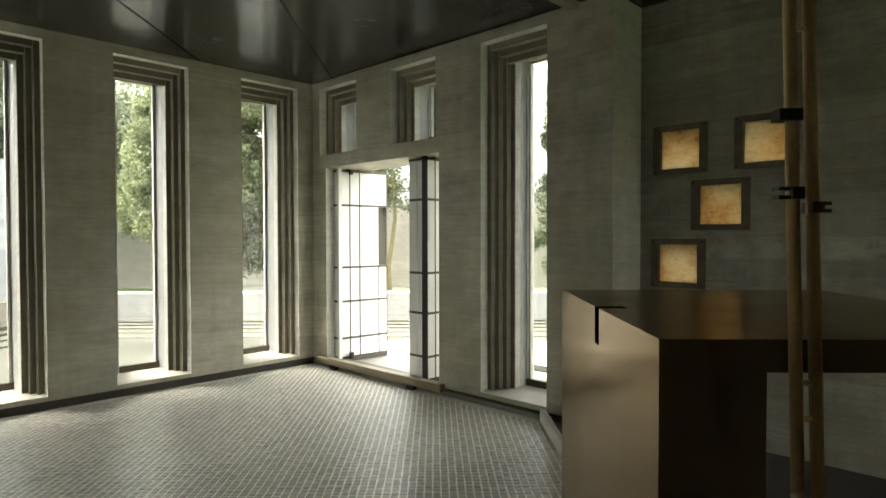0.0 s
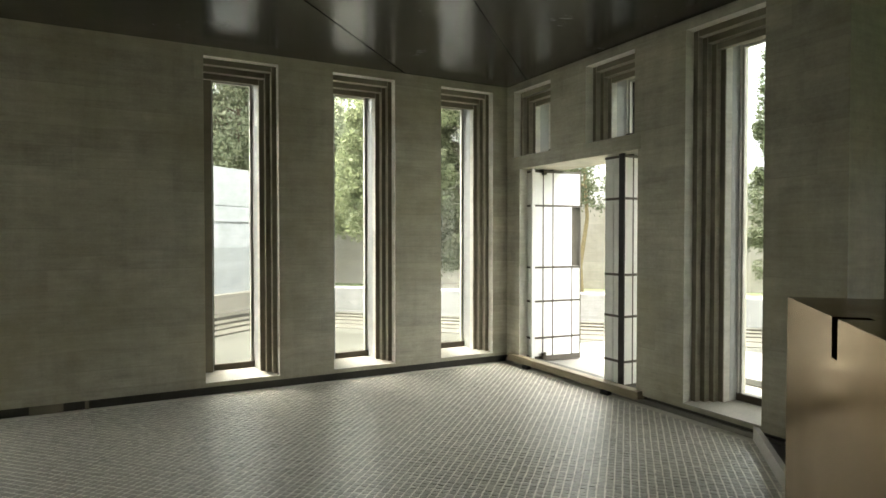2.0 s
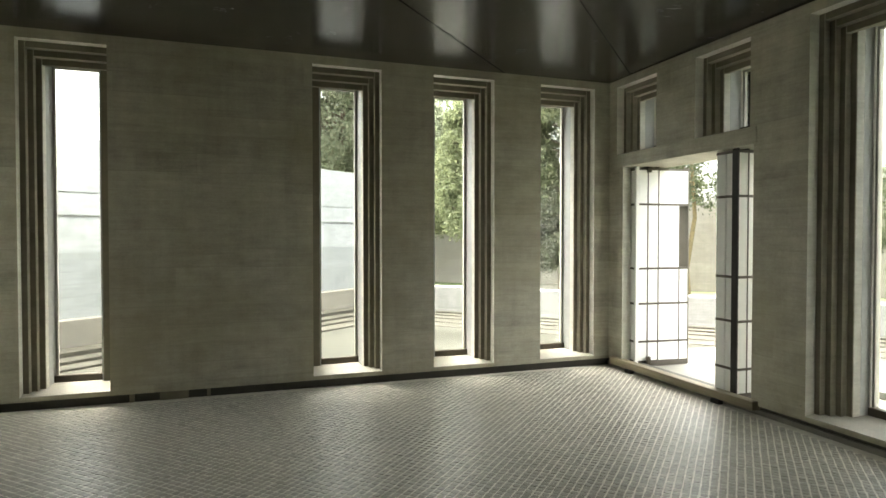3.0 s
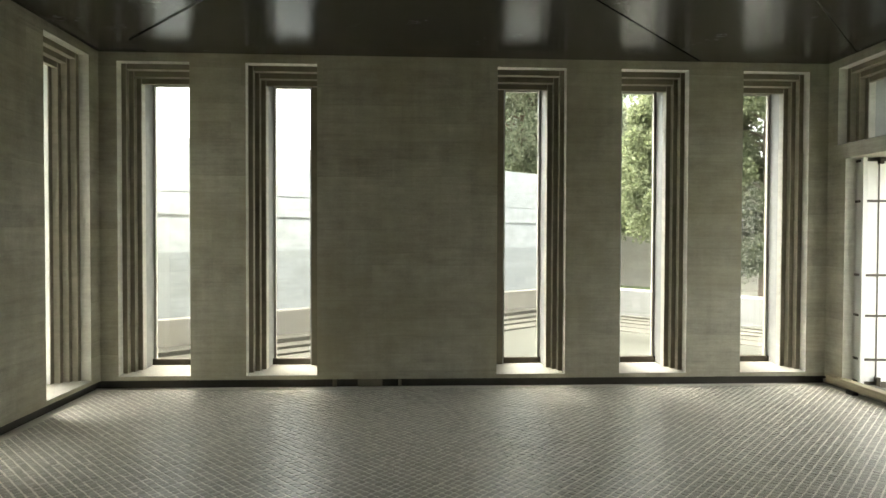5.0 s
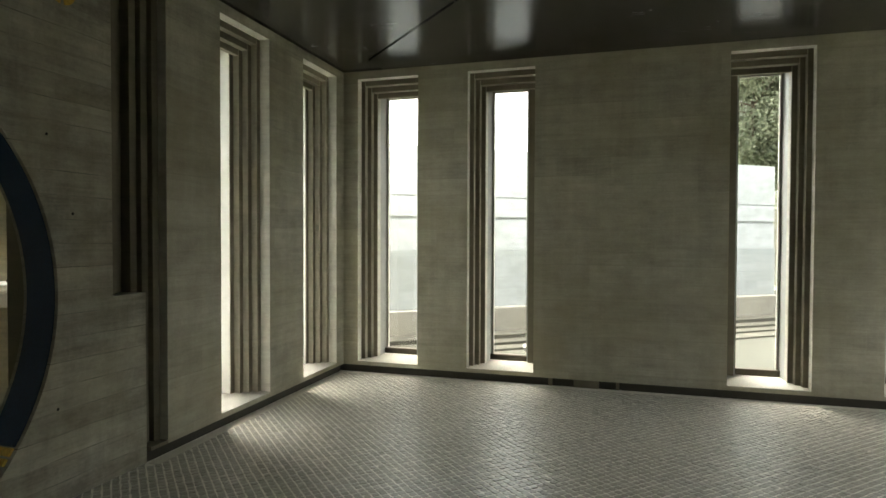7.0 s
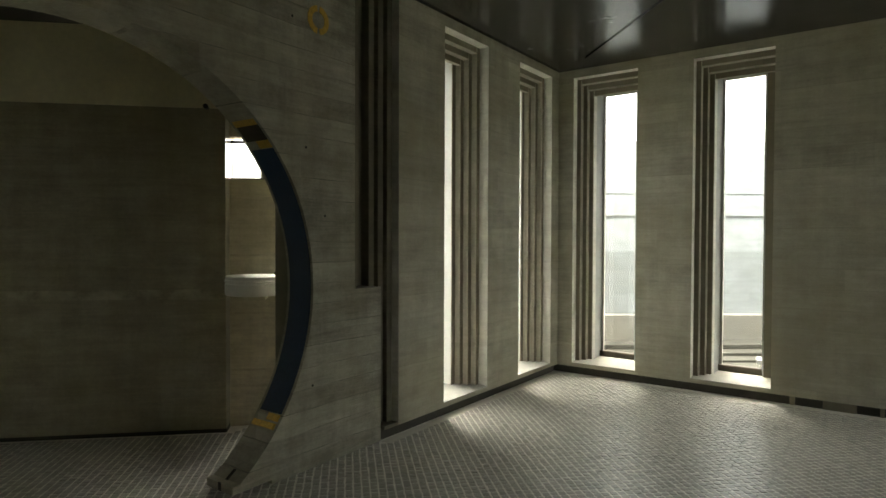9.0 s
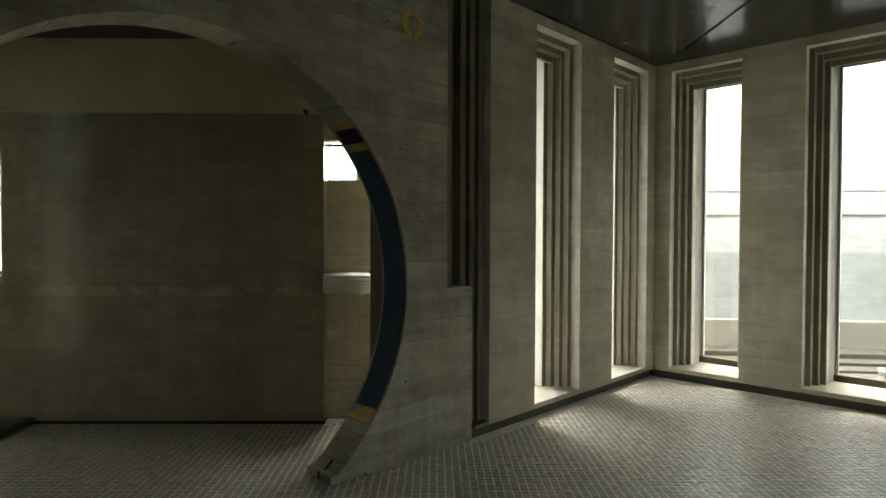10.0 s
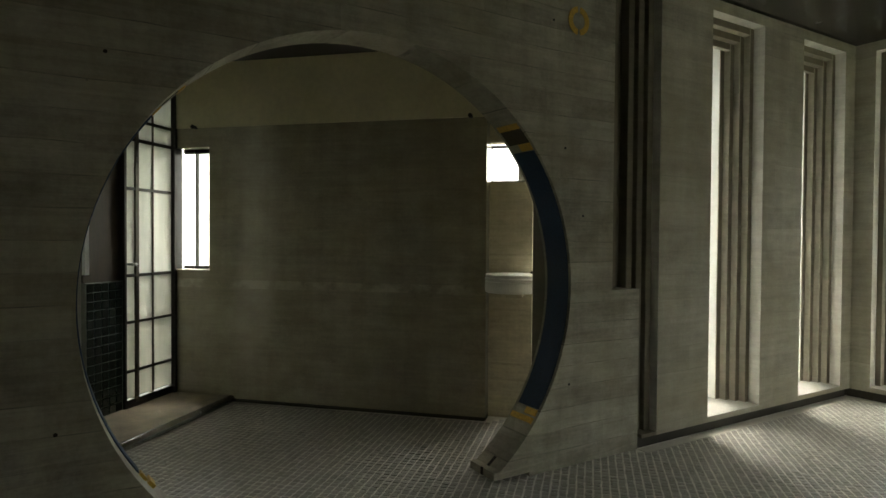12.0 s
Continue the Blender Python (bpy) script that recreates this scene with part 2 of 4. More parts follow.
def leaf_material(name, dark, light):
    k = Mat(name)
    geo = k.n.new("ShaderNodeNewGeometry")
    t = k.math("ADD", k.math("MULTIPLY", geo.outputs["Random Per Island"], 0.35), k.math("MULTIPLY", k.noise(k.coords(), 1.6, 4), 0.65))
    col = k.ramp(t, [(0.25, dark), (0.7, light)])
    k.color(col)
    k.set(roughness=0.7)
    tr, ms = k.n.new("ShaderNodeBsdfTranslucent"), k.n.new("ShaderNodeMixShader")
    k.l.new(col, tr.inputs["Color"])
    ms.inputs[0].default_value = 0.6
    k.l.new(k.b.outputs[0], ms.inputs[1])
    k.l.new(tr.outputs[0], ms.inputs[2])
    k.l.new(ms.outputs[0], k.n["Material Output"].inputs["Surface"])
    return k.m


def frost_material():
    k = Mat("pale_translucent_panel")
    col = k.ramp(k.noise(k.coords((3, 3, 0.4)), 3, 4), [(0.3, (0.62, 0.63, 0.58)), (0.7, (0.8, 0.8, 0.75))])
    k.color(col)
    k.set(roughness=0.4)
    tr, ms = k.n.new("ShaderNodeBsdfTranslucent"), k.n.new("ShaderNodeMixShader")
    k.l.new(col, tr.inputs["Color"])
    ms.inputs[0].default_value = 0.2
    k.l.new(k.b.outputs[0], ms.inputs[1])
    k.l.new(tr.outputs[0], ms.inputs[2])
    k.l.new(ms.outputs[0], k.n["Material Output"].inputs["Surface"])
    return k.m


M_FROST = frost_material()
M_CEIL, M_TILE, M_ALTAR, M_ALA, M_GLASS, M_WATER = ceiling_material(), tile_material(), bronze_material(), alabaster_material(), glass_material(), water_material()
for matte, level in ((M_PAVE, 0.12), (M_TERRACE, 0.2), (M_WATER, 0.1), (M_SILL, 0.2)):  # rough, dry stone and dull shallow water
    matte.node_tree.nodes["Principled BSDF"].inputs["Specular IOR Level"].default_value = level
M_LEAF = leaf_material("conifer_leaves", (0.066, 0.08, 0.04), (0.185, 0.205, 0.112))
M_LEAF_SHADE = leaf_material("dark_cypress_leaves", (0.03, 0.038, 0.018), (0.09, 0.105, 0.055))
M_LEAF_DARK = leaf_material("evergreen_oak_leaves", (0.13, 0.146, 0.096), (0.28, 0.3, 0.21))


# ---------------------------------------------------------------- mesh helpers
def box(bm, lo, hi, f=None, bevel=0.0):
    """A box between two corners, chamfered by bevel, laid into the world by f."""
    (x0, y0, z0), (x1, y1, z1) = [tuple(min(a, b) for a, b in zip(lo, hi)), tuple(max(a, b) for a, b in zip(lo, hi))]
    m = Matrix.Translation(((x0 + x1) / 2, (y0 + y1) / 2, (z0 + z1) / 2)) @ Matrix.Diagonal((x1 - x0, y1 - y0, z1 - z0, 1))
    vs = bmesh.ops.create_cube(bm, size=1, matrix=m)["verts"]
    if bevel:
        es = list({e for v in vs for e in v.link_edges})
        vs = bmesh.ops.bevel(bm, geom=es, offset=bevel, segments=1, affect="EDGES", clamp_overlap=True)["verts"]
    if f:
        for v in vs:
            v.co = f(*v.co)


def prism(bm, outline, x0, x1, f=None):
    """A flat outline of (a, b) pushed from depth x0 to x1: points (depth, a, b)."""
    rows = [[bm.verts.new((x, a, b)) for a, b in outline] for x in (x0, x1)]
    bm.faces.new(rows[0])
    bm.faces.new(rows[1][::-1])
    n = len(outline)
    for i in range(n):
        bm.faces.new((rows[0][i], rows[1][i], rows[1][(i + 1) % n], rows[0][(i + 1) % n]))
    if f:
        for v in rows[0] + rows[1]:
            v.co = f(*v.co)


def lathe(bm, profile, centre, n=32):
    """Turn a profile of (radius, z) about the upright axis through centre."""
    rings = [[bm.verts.new((centre[0] + r * math.cos(2 * math.pi * i / n), centre[1] + r * math.sin(2 * math.pi * i / n), centre[2] + z)) for i in range(n)] for r, z in profile]
    for a, b in zip(rings, rings[1:]):
        for i in range(n):
            bm.faces.new((a[i], a[(i + 1) % n], b[(i + 1) % n], b[i]))
    bm.faces.new(rings[0][::-1])
    bm.faces.new(rings[-1])


def tube(bm, a, b, r0, r1=None, n=10):
    a, b = Vector(a), Vector(b)
    m = Matrix.Translation((a + b) / 2) @ (b - a).to_track_quat("Z", "Y").to_matrix().to_4x4()
    bmesh.ops.create_cone(bm, cap_ends=True, segments=n, radius1=r0, radius2=r0 if r1 is None else r1, depth=(b - a).length, matrix=m)


def part(name, bm, material, parent=None, label="", smooth=False):
    me = bpy.data.meshes.new(name)
    bmesh.ops.recalc_face_normals(bm, faces=bm.faces)
    bm.to_mesh(me)
    bm.free()
    me.materials.append(material)
    if smooth:
        me.polygons.foreach_set("use_smooth", [True] * len(me.polygons))
    ob = new(name, me)
    if parent:
        ob.parent = parent
    if label:
        tagged(ob, label)
    return ob


def weld(bm):
    """Join touching boxes and drop the faces between them."""
    bmesh.ops.remove_doubles(bm, verts=bm.verts, dist=1e-4)
    bm.verts.index_update()
    seen = {}
    for f in bm.faces:
        seen.setdefault(frozenset(v.index for v in f.verts), []).append(f)
    bmesh.ops.delete(bm, geom=[f for fs in seen.values() if len(fs) > 1 for f in fs], context="FACES_ONLY")


def boxes(name, items, material, parent=None, label="", f=None, bevel=0.0):
    bm = bmesh.new()
    for lo, hi in items:
        box(bm, lo, hi, f, bevel)
    return part(name, bm, material, parent, label)


def empty(name, label, category, group="", kind=""):
    return tagged(new(name), label, category, group, kind)


# ---------------------------------------------------------------- room: plan
SIDE, TOP, HEAD, SILL, THICK, STEP = 6.84, 3.08, 3.0, 0.112, 0.5, 0.055


def north(u, d, z):
    return Vector((u, d, z))


def east(u, d, z):
    return Vector((SIDE + d, -u, z))


def west(u, d, z):
    return Vector((-d, -u, z))


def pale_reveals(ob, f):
    """Cheeks and high soffits get a paler colour that paints in the window light."""
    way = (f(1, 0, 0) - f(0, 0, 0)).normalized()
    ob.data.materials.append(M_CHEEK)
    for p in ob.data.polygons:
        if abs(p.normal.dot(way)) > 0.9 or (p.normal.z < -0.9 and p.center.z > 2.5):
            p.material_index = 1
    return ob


def wall_with_openings(name, f, u0, u1, openings, label):
    """Piers, heads and sills round openings (from, to, bottom, top), all of one thickness."""
    bm = bmesh.new()
    at = u0
    for a, b, lo, hi in openings:
        box(bm, (at, 0, 0.077), (a, THICK, TOP), f)
        box(bm, (a, 0, hi), (b, THICK, TOP), f)
        if lo > 0.08:
            box(bm, (a, 0, 0.077), (b, THICK, lo), f)
        at = b
    box(bm, (at, 0, 0.077), (u1, THICK, TOP), f)
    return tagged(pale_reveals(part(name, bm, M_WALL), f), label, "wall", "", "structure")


def slit_window(number, f, a, b, lo=SILL, hi=HEAD, label="tall slit window in a stepped concrete surround", flip=False, liner=None, fillet=False, steps=3, run=0.05, jamb=0.1, rib=0.047):
    """Three steps at the head and three or four on one jamb, a plain deep jamb on the other (the low side, or the high one if flip), a pale sill, a metal liner, a dark lower bar and one pane."""
    win = empty("window_%d" % number, label, "window", "slit windows", "structure")
    width = b - a

    def g(u, d, z):
        """u from the plain jamb towards the stepped one."""
        return f(b - u if flip else a + u, d, z)
    bm = bmesh.new()
    for k in range(steps):
        i, j, d, n = k * STEP, k * rib, 0.085 + k * run, min(k, 2)
        box(bm, (width - j - rib, d, lo), (width - j, THICK - 0.01, hi - n * STEP), g, 0.004)
        if k < 3:
            box(bm, (0, d, hi - i - STEP), (width - j - rib, THICK - 0.01 if k < 2 else 0.215, hi - i), g, 0.004)
    bmesh.ops.recalc_face_normals(bm, faces=bm.faces)
    bm.normal_update()
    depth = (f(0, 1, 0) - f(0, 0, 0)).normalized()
    # light and shade painted by facing: fronts dark, sides pale
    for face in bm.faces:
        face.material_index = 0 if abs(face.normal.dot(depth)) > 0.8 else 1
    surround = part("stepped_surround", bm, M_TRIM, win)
    surround.data.materials.append(M_STEP_LIT)
    e, last = steps * rib, 0.087 + (steps - 1) * run
    a1, b1, h1 = jamb, width - e, hi - 2 * STEP - 0.002
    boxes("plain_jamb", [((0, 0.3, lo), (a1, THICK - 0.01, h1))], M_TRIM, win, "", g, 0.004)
    bm = bmesh.new()
    prism(bm, [(-0.003, lo), (-0.003, lo + 0.006), (0.02, lo + 0.008), (THICK - 0.02, lo + 0.05), (THICK - 0.02, lo)], 0.002, width - 0.002, g)
    bmesh.ops.recalc_face_normals(bm, faces=bm.faces)
    part("sill_slab", bm, M_SILL, win, "pale stone sill")
    splay = 0.03 if liner is None else 0.012

    def sloped(name, d0, d1, material, label):
        """A strip of the splayed reveal between two depths."""
        p, q = [b1 - splay * (d - last) / (0.4 - last) for d in (d0, d1)]
        bm = bmesh.new()
        prism(bm, [(p, d0), (q, d1), (b1 + 0.01, d1), (b1 + 0.01, d0)], lo, h1 - 0.002, lambda z, u, d: g(u, d, z))
        return part(name, bm, material, win, label)
    if liner is None:
        # reveal colour has the window light painted in
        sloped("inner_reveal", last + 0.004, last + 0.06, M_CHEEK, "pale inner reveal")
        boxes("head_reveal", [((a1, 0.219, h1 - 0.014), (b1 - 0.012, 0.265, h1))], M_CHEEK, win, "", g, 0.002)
    sloped("metal_liner", last + (0.061 if liner is None else 0.004), 0.4, liner or M_LINER, "pale metal liner")
    boxes("jamb_liner", [((a1, 0.3, lo), (a1 + 0.01, 0.4, h1))], liner or M_LINER, win, "", g)
    b1 -= splay - 0.012
    if fillet:
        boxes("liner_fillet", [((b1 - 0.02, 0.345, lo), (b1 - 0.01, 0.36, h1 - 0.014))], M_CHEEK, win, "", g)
    boxes("window_frame", [((a1 + 0.012, 0.36, lo), (a1 + 0.024, 0.4, h1 - 0.012)), ((b1 - 0.032, 0.365, lo), (b1 - 0.012, 0.4, h1 - 0.012)), ((a1 + 0.012, 0.36, h1 - 0.03), (b1 - 0.012, 0.4, h1 - 0.012))], M_SILL, win, "", g)
    boxes("lower_bar", [((a1 + 0.001, 0.34, lo), (b1 - 0.001, 0.41, lo + 0.095))], M_BRONZE_BAR, win, "dark bronze lower bar", g, 0.006)
    pane = boxes("pane", [((a1 + 0.012, 0.378, lo + 0.05), (b1 - 0.012, 0.384, h1 - 0.02))], M_GLASS, win, "", g)
    pane.visible_shadow = False
    return win


W = 0.65
NORTH = [0.16, 1.316, 3.645, 4.819, 6.0]
wall_with_openings("wall_north", north, -THICK, SIDE + THICK, [(a, a + W, SILL, HEAD) for a in NORTH], "grey-green board-marked concrete wall with five slit windows")
for i, a in enumerate(NORTH):
    slit_window(i + 1, north, a, a + W, flip=i < 2)

DOOR = (0.245, 1.94, 0.0, 2.145)
EAST_TOP, EAST_SLIT = [(0.135, 0.775), (1.30, 1.91)], (2.435, 3.09)
bm = bmesh.new()
for lo, hi in [((0, 0, 0.077), (0.135, THICK, TOP)), ((0.135, 0, 0.077), (DOOR[0], THICK, 2.145)),
               ((0.775, 0, 2.28), (1.30, THICK, TOP)), ((1.95, 0, 0.077), (EAST_SLIT[0], THICK, TOP)), ((1.91, 0, 2.28), (1.95, THICK, TOP)),
               ((0.135, 0, HEAD), (0.775, THICK, TOP)), ((1.30, 0, HEAD), (1.91, THICK, TOP)),
               ((EAST_SLIT[0], 0, HEAD), (EAST_SLIT[1], THICK, TOP)), ((EAST_SLIT[0], 0, 0.077), (EAST_SLIT[1], THICK, SILL)), ((EAST_SLIT[1], 0, 0.077), (3.635, THICK, TOP))]:
    box(bm, lo, hi, east)
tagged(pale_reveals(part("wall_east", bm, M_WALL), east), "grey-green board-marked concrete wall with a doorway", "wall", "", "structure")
tagged(boxes("door_lintel", [((0.1, -0.012, 2.145), (1.98, THICK, 2.28))], M_WALL, None, "", east, 0.004), "plain concrete beam over the doorway", "lintel", "", "structure")
for i, (a, b) in enumerate(EAST_TOP):
    slit_window(6 + i, east, a, b, 2.28, HEAD, "short transom window in a stepped concrete surround over the door", True, fillet=True, jamb=0.04)
slit_window(8, east, *EAST_SLIT, flip=True, fillet=True, steps=4, run=0.045, jamb=0.03)

WEST = [(0.165, 0.825), (1.37, 2.0)]
wall_with_openings("wall_west", west, 0, 2.54, [(a, b, SILL, HEAD) for a, b in WEST], "grey-green board-marked concrete wall with slit windows")
for i, (a, b) in enumerate(WEST):
    slit_window(9 + i, west, a, b, flip=True, liner=M_STONE, steps=4, run=0.047, jamb=0.08, rib=0.053)
# blind third slit beside the round gate, its shade put into the dark colour
recess = empty("blind_recess", "stepped blind recess beside the round gate, coloured dark for its shade", "recess", "", "structure")
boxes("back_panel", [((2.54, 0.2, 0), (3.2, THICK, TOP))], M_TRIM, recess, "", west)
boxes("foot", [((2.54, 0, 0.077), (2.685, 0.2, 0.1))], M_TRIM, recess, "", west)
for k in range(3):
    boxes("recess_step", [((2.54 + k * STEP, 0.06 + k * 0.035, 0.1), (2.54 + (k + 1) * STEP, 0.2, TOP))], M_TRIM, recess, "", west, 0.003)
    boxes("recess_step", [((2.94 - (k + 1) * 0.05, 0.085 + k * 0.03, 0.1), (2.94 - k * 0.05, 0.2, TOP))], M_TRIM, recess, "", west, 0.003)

# gate wall with its round opening, cut by the floor
GATE_X, GATE_T, GC, GR = -0.03, 0.235, (-4.572, 1.096), 1.28
arc = []
for i in range(97):
    a = math.radians(-53.5 + i * (287 / 96))
    arc.append((GC[0] + GR * math.cos(a), GC[1] + GR * math.sin(a)))
outline = [(-3.855, 0.022), (-3.855, 0.065)] + arc + [(-5.29, 0.065), (-5.29, 0.0), (-SIDE - 0.3, 0.0), (-SIDE - 0.3, TOP + 0.011), (-2.94, TOP + 0.011), (-2.94, 1.055), (-2.69, 1.055), (-2.69, 0.0), (-3.6, 0.0), (-3.6, 0.025)]
bm = bmesh.new()
prism(bm, outline, GATE_X, GATE_X - GATE_T)
wall_gate = tagged(part("wall_gate", bm, M_GATE), "rough board-marked concrete wall with a large round gate", "wall", "", "structure")


def arc_inlay(name, a0, a1, x0, x1, material, rise=0.006, label=""):
    """A curved strip let into the inner face of the round gate between two angles."""
    n = max(2, int(abs(a1 - a0) / 2))
    bm = bmesh.new()
    rows = []
    for i in range(n + 1):
        a = radians(a0 + (a1 - a0) * i / n)
        c, q = math.cos(a), math.sin(a)
        rows.append([bm.verts.new((x, GC[0] + r * c, GC[1] + r * q)) for r, x in ((GR + 0.02, x0), (GR - rise, x0), (GR - rise, x1), (GR + 0.02, x1))])
    for p, q in zip(rows, rows[1:]):
        for i in range(4):
            bm.faces.new((p[i], p[(i + 1) % 4], q[(i + 1) % 4], q[i]))
    bm.faces.new(rows[0])
    bm.faces.new(rows[-1][::-1])
    return part(name, bm, material, wall_gate, label)


for side in (0, 1):
    def ang(a):
        return 180 - a if side else a
    x0, x1 = GATE_X - (0.13 if side else 0.022), GATE_X - GATE_T + 0.028
    arc_inlay("blue_inlay", ang(-34.5), ang(38.5), x0, x1, M_BLUE, label="dark blue mosaic band")
    arc_inlay("gold_inlay", ang(38.8), ang(41), x0, (x0 + x1) / 2 - 0.01, M_GOLD, label="gold mosaic block")
    arc_inlay("dark_inlay", ang(41), ang(45.6), x0, x1, M_BRONZE_BAR, 0.003)
    arc_inlay("gold_inlay", ang(45.6), ang(47.3), x0, x1, M_GOLD, label="gold mosaic block")
    arc_inlay("gold_inlay", ang(-38.8), ang(-37.2), x0, x1, M_GOLD, 0.016, "gold mosaic block")
    arc_inlay("gold_inlay", ang(-36.6), ang(-34.8), x0, (x0 + x1) / 2, M_GOLD, 0.012, "gold mosaic block")
# slot in the foot of the gate, drawn as thin black strips for its shade
arc_inlay("slot_shade_strip", -54.5, -50.5, GATE_X - 0.105, GATE_X - 0.128, M_BLACK, 0.002, "black strip for the shaded slot in the foot")
boxes("slot_shade_strip", [((GATE_X - 0.128, -3.857, 0.022), (GATE_X - 0.105, -3.85, 0.066))], M_BLACK, wall_gate)
# gilded ring on the gate wall
bm = bmesh.new()
for i in range(40):
    a0, a1 = 2 * math.pi * i / 40, 2 * math.pi * (i + 1) / 40
    if abs((a0 + a1) / 2 - math.pi / 2) < 0.16 or abs((a0 + a1) / 2 - 3 * math.pi / 2) < 0.1:
        continue
    quad = [(-3.253 + r * math.cos(a) * 0.98, 2.69 + r * math.sin(a)) for r, a in ((0.05, a0), (0.085, a0), (0.085, a1), (0.05, a1))]
    prism(bm, quad, GATE_X + 0.004, GATE_X - 0.01)
part("gilded_ring", bm, M_GOLD, wall_gate, "worn gold mosaic ring")
# dowel holes, drawn as small black plugs for the shade inside
for y, z in ((-3.35, 1.92), (-3.3, 0.5), (-5.75, 2.1), (-3.2, 1.52), (-5.92, 0.62), (-3.45, 2.66)):
    bm = bmesh.new()
    tube(bm, (GATE_X + 0.001, y, z), (GATE_X - 0.03, y, z), 0.008)
    part("dowel_hole_shade", bm, M_BLACK, wall_gate)

# plain wall that closes the room; unseen slit added to light the alcove
tagged(boxes("wall_south", [((-1.3, -SIDE - 0.3, 0), (6.1, -SIDE, TOP)), ((6.45, -SIDE - 0.3, 0), (8.0, -SIDE, TOP)), ((6.1, -SIDE - 0.3, 0), (6.45, -SIDE, 0.11)), ((6.1, -SIDE - 0.3, 2.84), (6.45, -SIDE, TOP))], M_GATE), "plain concrete wall with an unseen slit added for light", "wall", "", "structure")

# alcove wall behind the altar, pierced for four alabaster windows
AX, TW, TH = 7.25, 0.39, 0.348
PANES = [(-3.73, 2.195), (-4.29, 2.197), (-4.006, 1.798), (-3.72, 1.392)]
ys = sorted({-3.4, -SIDE - 0.3, *[y for y, _ in PANES], *[y - TW for y, _ in PANES]})
zs = sorted({0.0, TOP, *[z for _, z in PANES], *[z - TH for _, z in PANES]})
bm = bmesh.new()
for y0, y1 in zip(ys, ys[1:]):
    for z0, z1 in zip(zs, zs[1:]):
        cy, cz = (y0 + y1) / 2, (z0 + z1) / 2
        if not any(y - TW < cy < y and z - TH < cz < z for y, z in PANES):
            box(bm, (AX, y0, z0), (AX + 0.25, y1, z1))
bm.verts.index_update()
weld(bm)
tagged(part("wall_alcove", bm, M_ALCOVE), "dark board-marked concrete wall with small alabaster windows", "wall", "", "structure")
for i, (y, z) in enumerate(PANES):
    win = empty("window_%d" % (11 + i), "small square amber alabaster window in a dark frame", "window", "alabaster windows", "structure")
    w = 0.058
    bm = bmesh.new()
    for lo, hi in [((y - TW, z - TH), (y - TW + w, z)), ((y - w, z - TH), (y, z)), ((y - TW + w, z - TH), (y - w, z - TH + w * 0.7)), ((y - TW + w, z - w * 0.7), (y - w, z))]:
        box(bm, (AX - 0.006, *lo), (AX + 0.1, *hi), None, 0.003)
    part("window_frame", bm, M_RUST, win)
    for by in (y - TW + 0.02, y - 0.02):
        for bz in (z - TH + 0.02, z - 0.02):
            bm = bmesh.new()
            tube(bm, (AX - 0.012, by, bz), (AX, by, bz), 0.007, n=8)
            part("bolt", bm, M_BLACK, win)
    boxes("alabaster_pane", [((AX + 0.02, y - TW + w, z - TH + w * 0.7), (AX + 0.035, y - w, z - w * 0.7))], M_ALA, win, "veined amber alabaster pane")

# shadow gap plinths, their dark colour carrying the shade of the gap
for nm, f, u0, u1 in (("baseboard_north", north, -0.25, SIDE + 0.25), ("baseboard_east", east, -0.01, 3.6), ("baseboard_west", west, -0.01, 2.685)):
    tagged(boxes(nm, [((u0, 0.045, -0.02), (u1, 0.2, 0.077))], M_GAP, None, "", f), "dark recessed plinth under the wall", "baseboard", "", "structure")

for x0, x1 in ((2.105, 2.143), (2.34, 2.57), (2.72, 2.75)):
    tagged(boxes("plinth_block", [((x0, 0.02, 0.0), (x1, 0.06, 0.076))], M_TRIM, None, "", north, 0.004), "small grey block set in the plinth gap", "block", "plinth blocks", "structure")

# ceiling: flat polished panels at two levels with fine joints
def inset(poly, g):
    """Move the sides of a convex outline inwards by g."""
    c = Vector((sum(p[0] for p in poly) / len(poly), sum(p[1] for p in poly) / len(poly)))
    lines = []
    for p, q in zip(poly, poly[1:] + poly[:1]):
        p, q = Vector(p), Vector(q)
        n = Vector((-(q - p).y, (q - p).x)).normalized()
        if n.dot(c - p) < 0:
            n = -n
        lines.append((n, n.dot(p) + g))
    res = []
    for (n0, d0), (n1, d1) in zip(lines[-1:] + lines[:-1], lines):
        det = n0.x * n1.y - n0.y * n1.x
        res.append(((d0 * n1.y - d1 * n0.y) / det, (n0.x * d1 - n1.x * d0) / det))
    return res


def slab(bm, poly, z0, z1):
    prism(bm, poly, z0, z1, lambda z, x, y: Vector((x, y, z)))


bm = bmesh.new()
slab(bm, inset([(0.43, 0.02), (0.41, -0.32), (2.835, -2.745), (5.6, 0.02)], 0.007), TOP, TOP + 0.06)
slab(bm, inset([(5.6, 0.02), (2.835, -2.745), (3.64, -3.55), (SIDE + 0.02, -0.35), (SIDE + 0.02, 0.02)], 0.007), TOP + 0.003, TOP + 0.06)
slab(bm, inset([(SIDE + 0.5, 0.15), (3.64, -3.55), (0.3, -SIDE - 0.05), (AX + 0.3, -SIDE - 0.05)], 0.004), TOP + 0.01, TOP + 0.06)
slab(bm, [(-0.3, 0.2), (-0.1, 0.2), (3.64, -3.55), (0.3, -SIDE - 0.05), (-0.3, -SIDE - 0.05)], TOP + 0.012, TOP + 0.06)
box(bm, (-0.5, -SIDE - 0.3, TOP + 0.06), (AX + 0.3, 0.5, TOP + 0.3))
box(bm, (-0.2, -0.4, TOP + 0.014), (0.6, 0.3, TOP + 0.062))
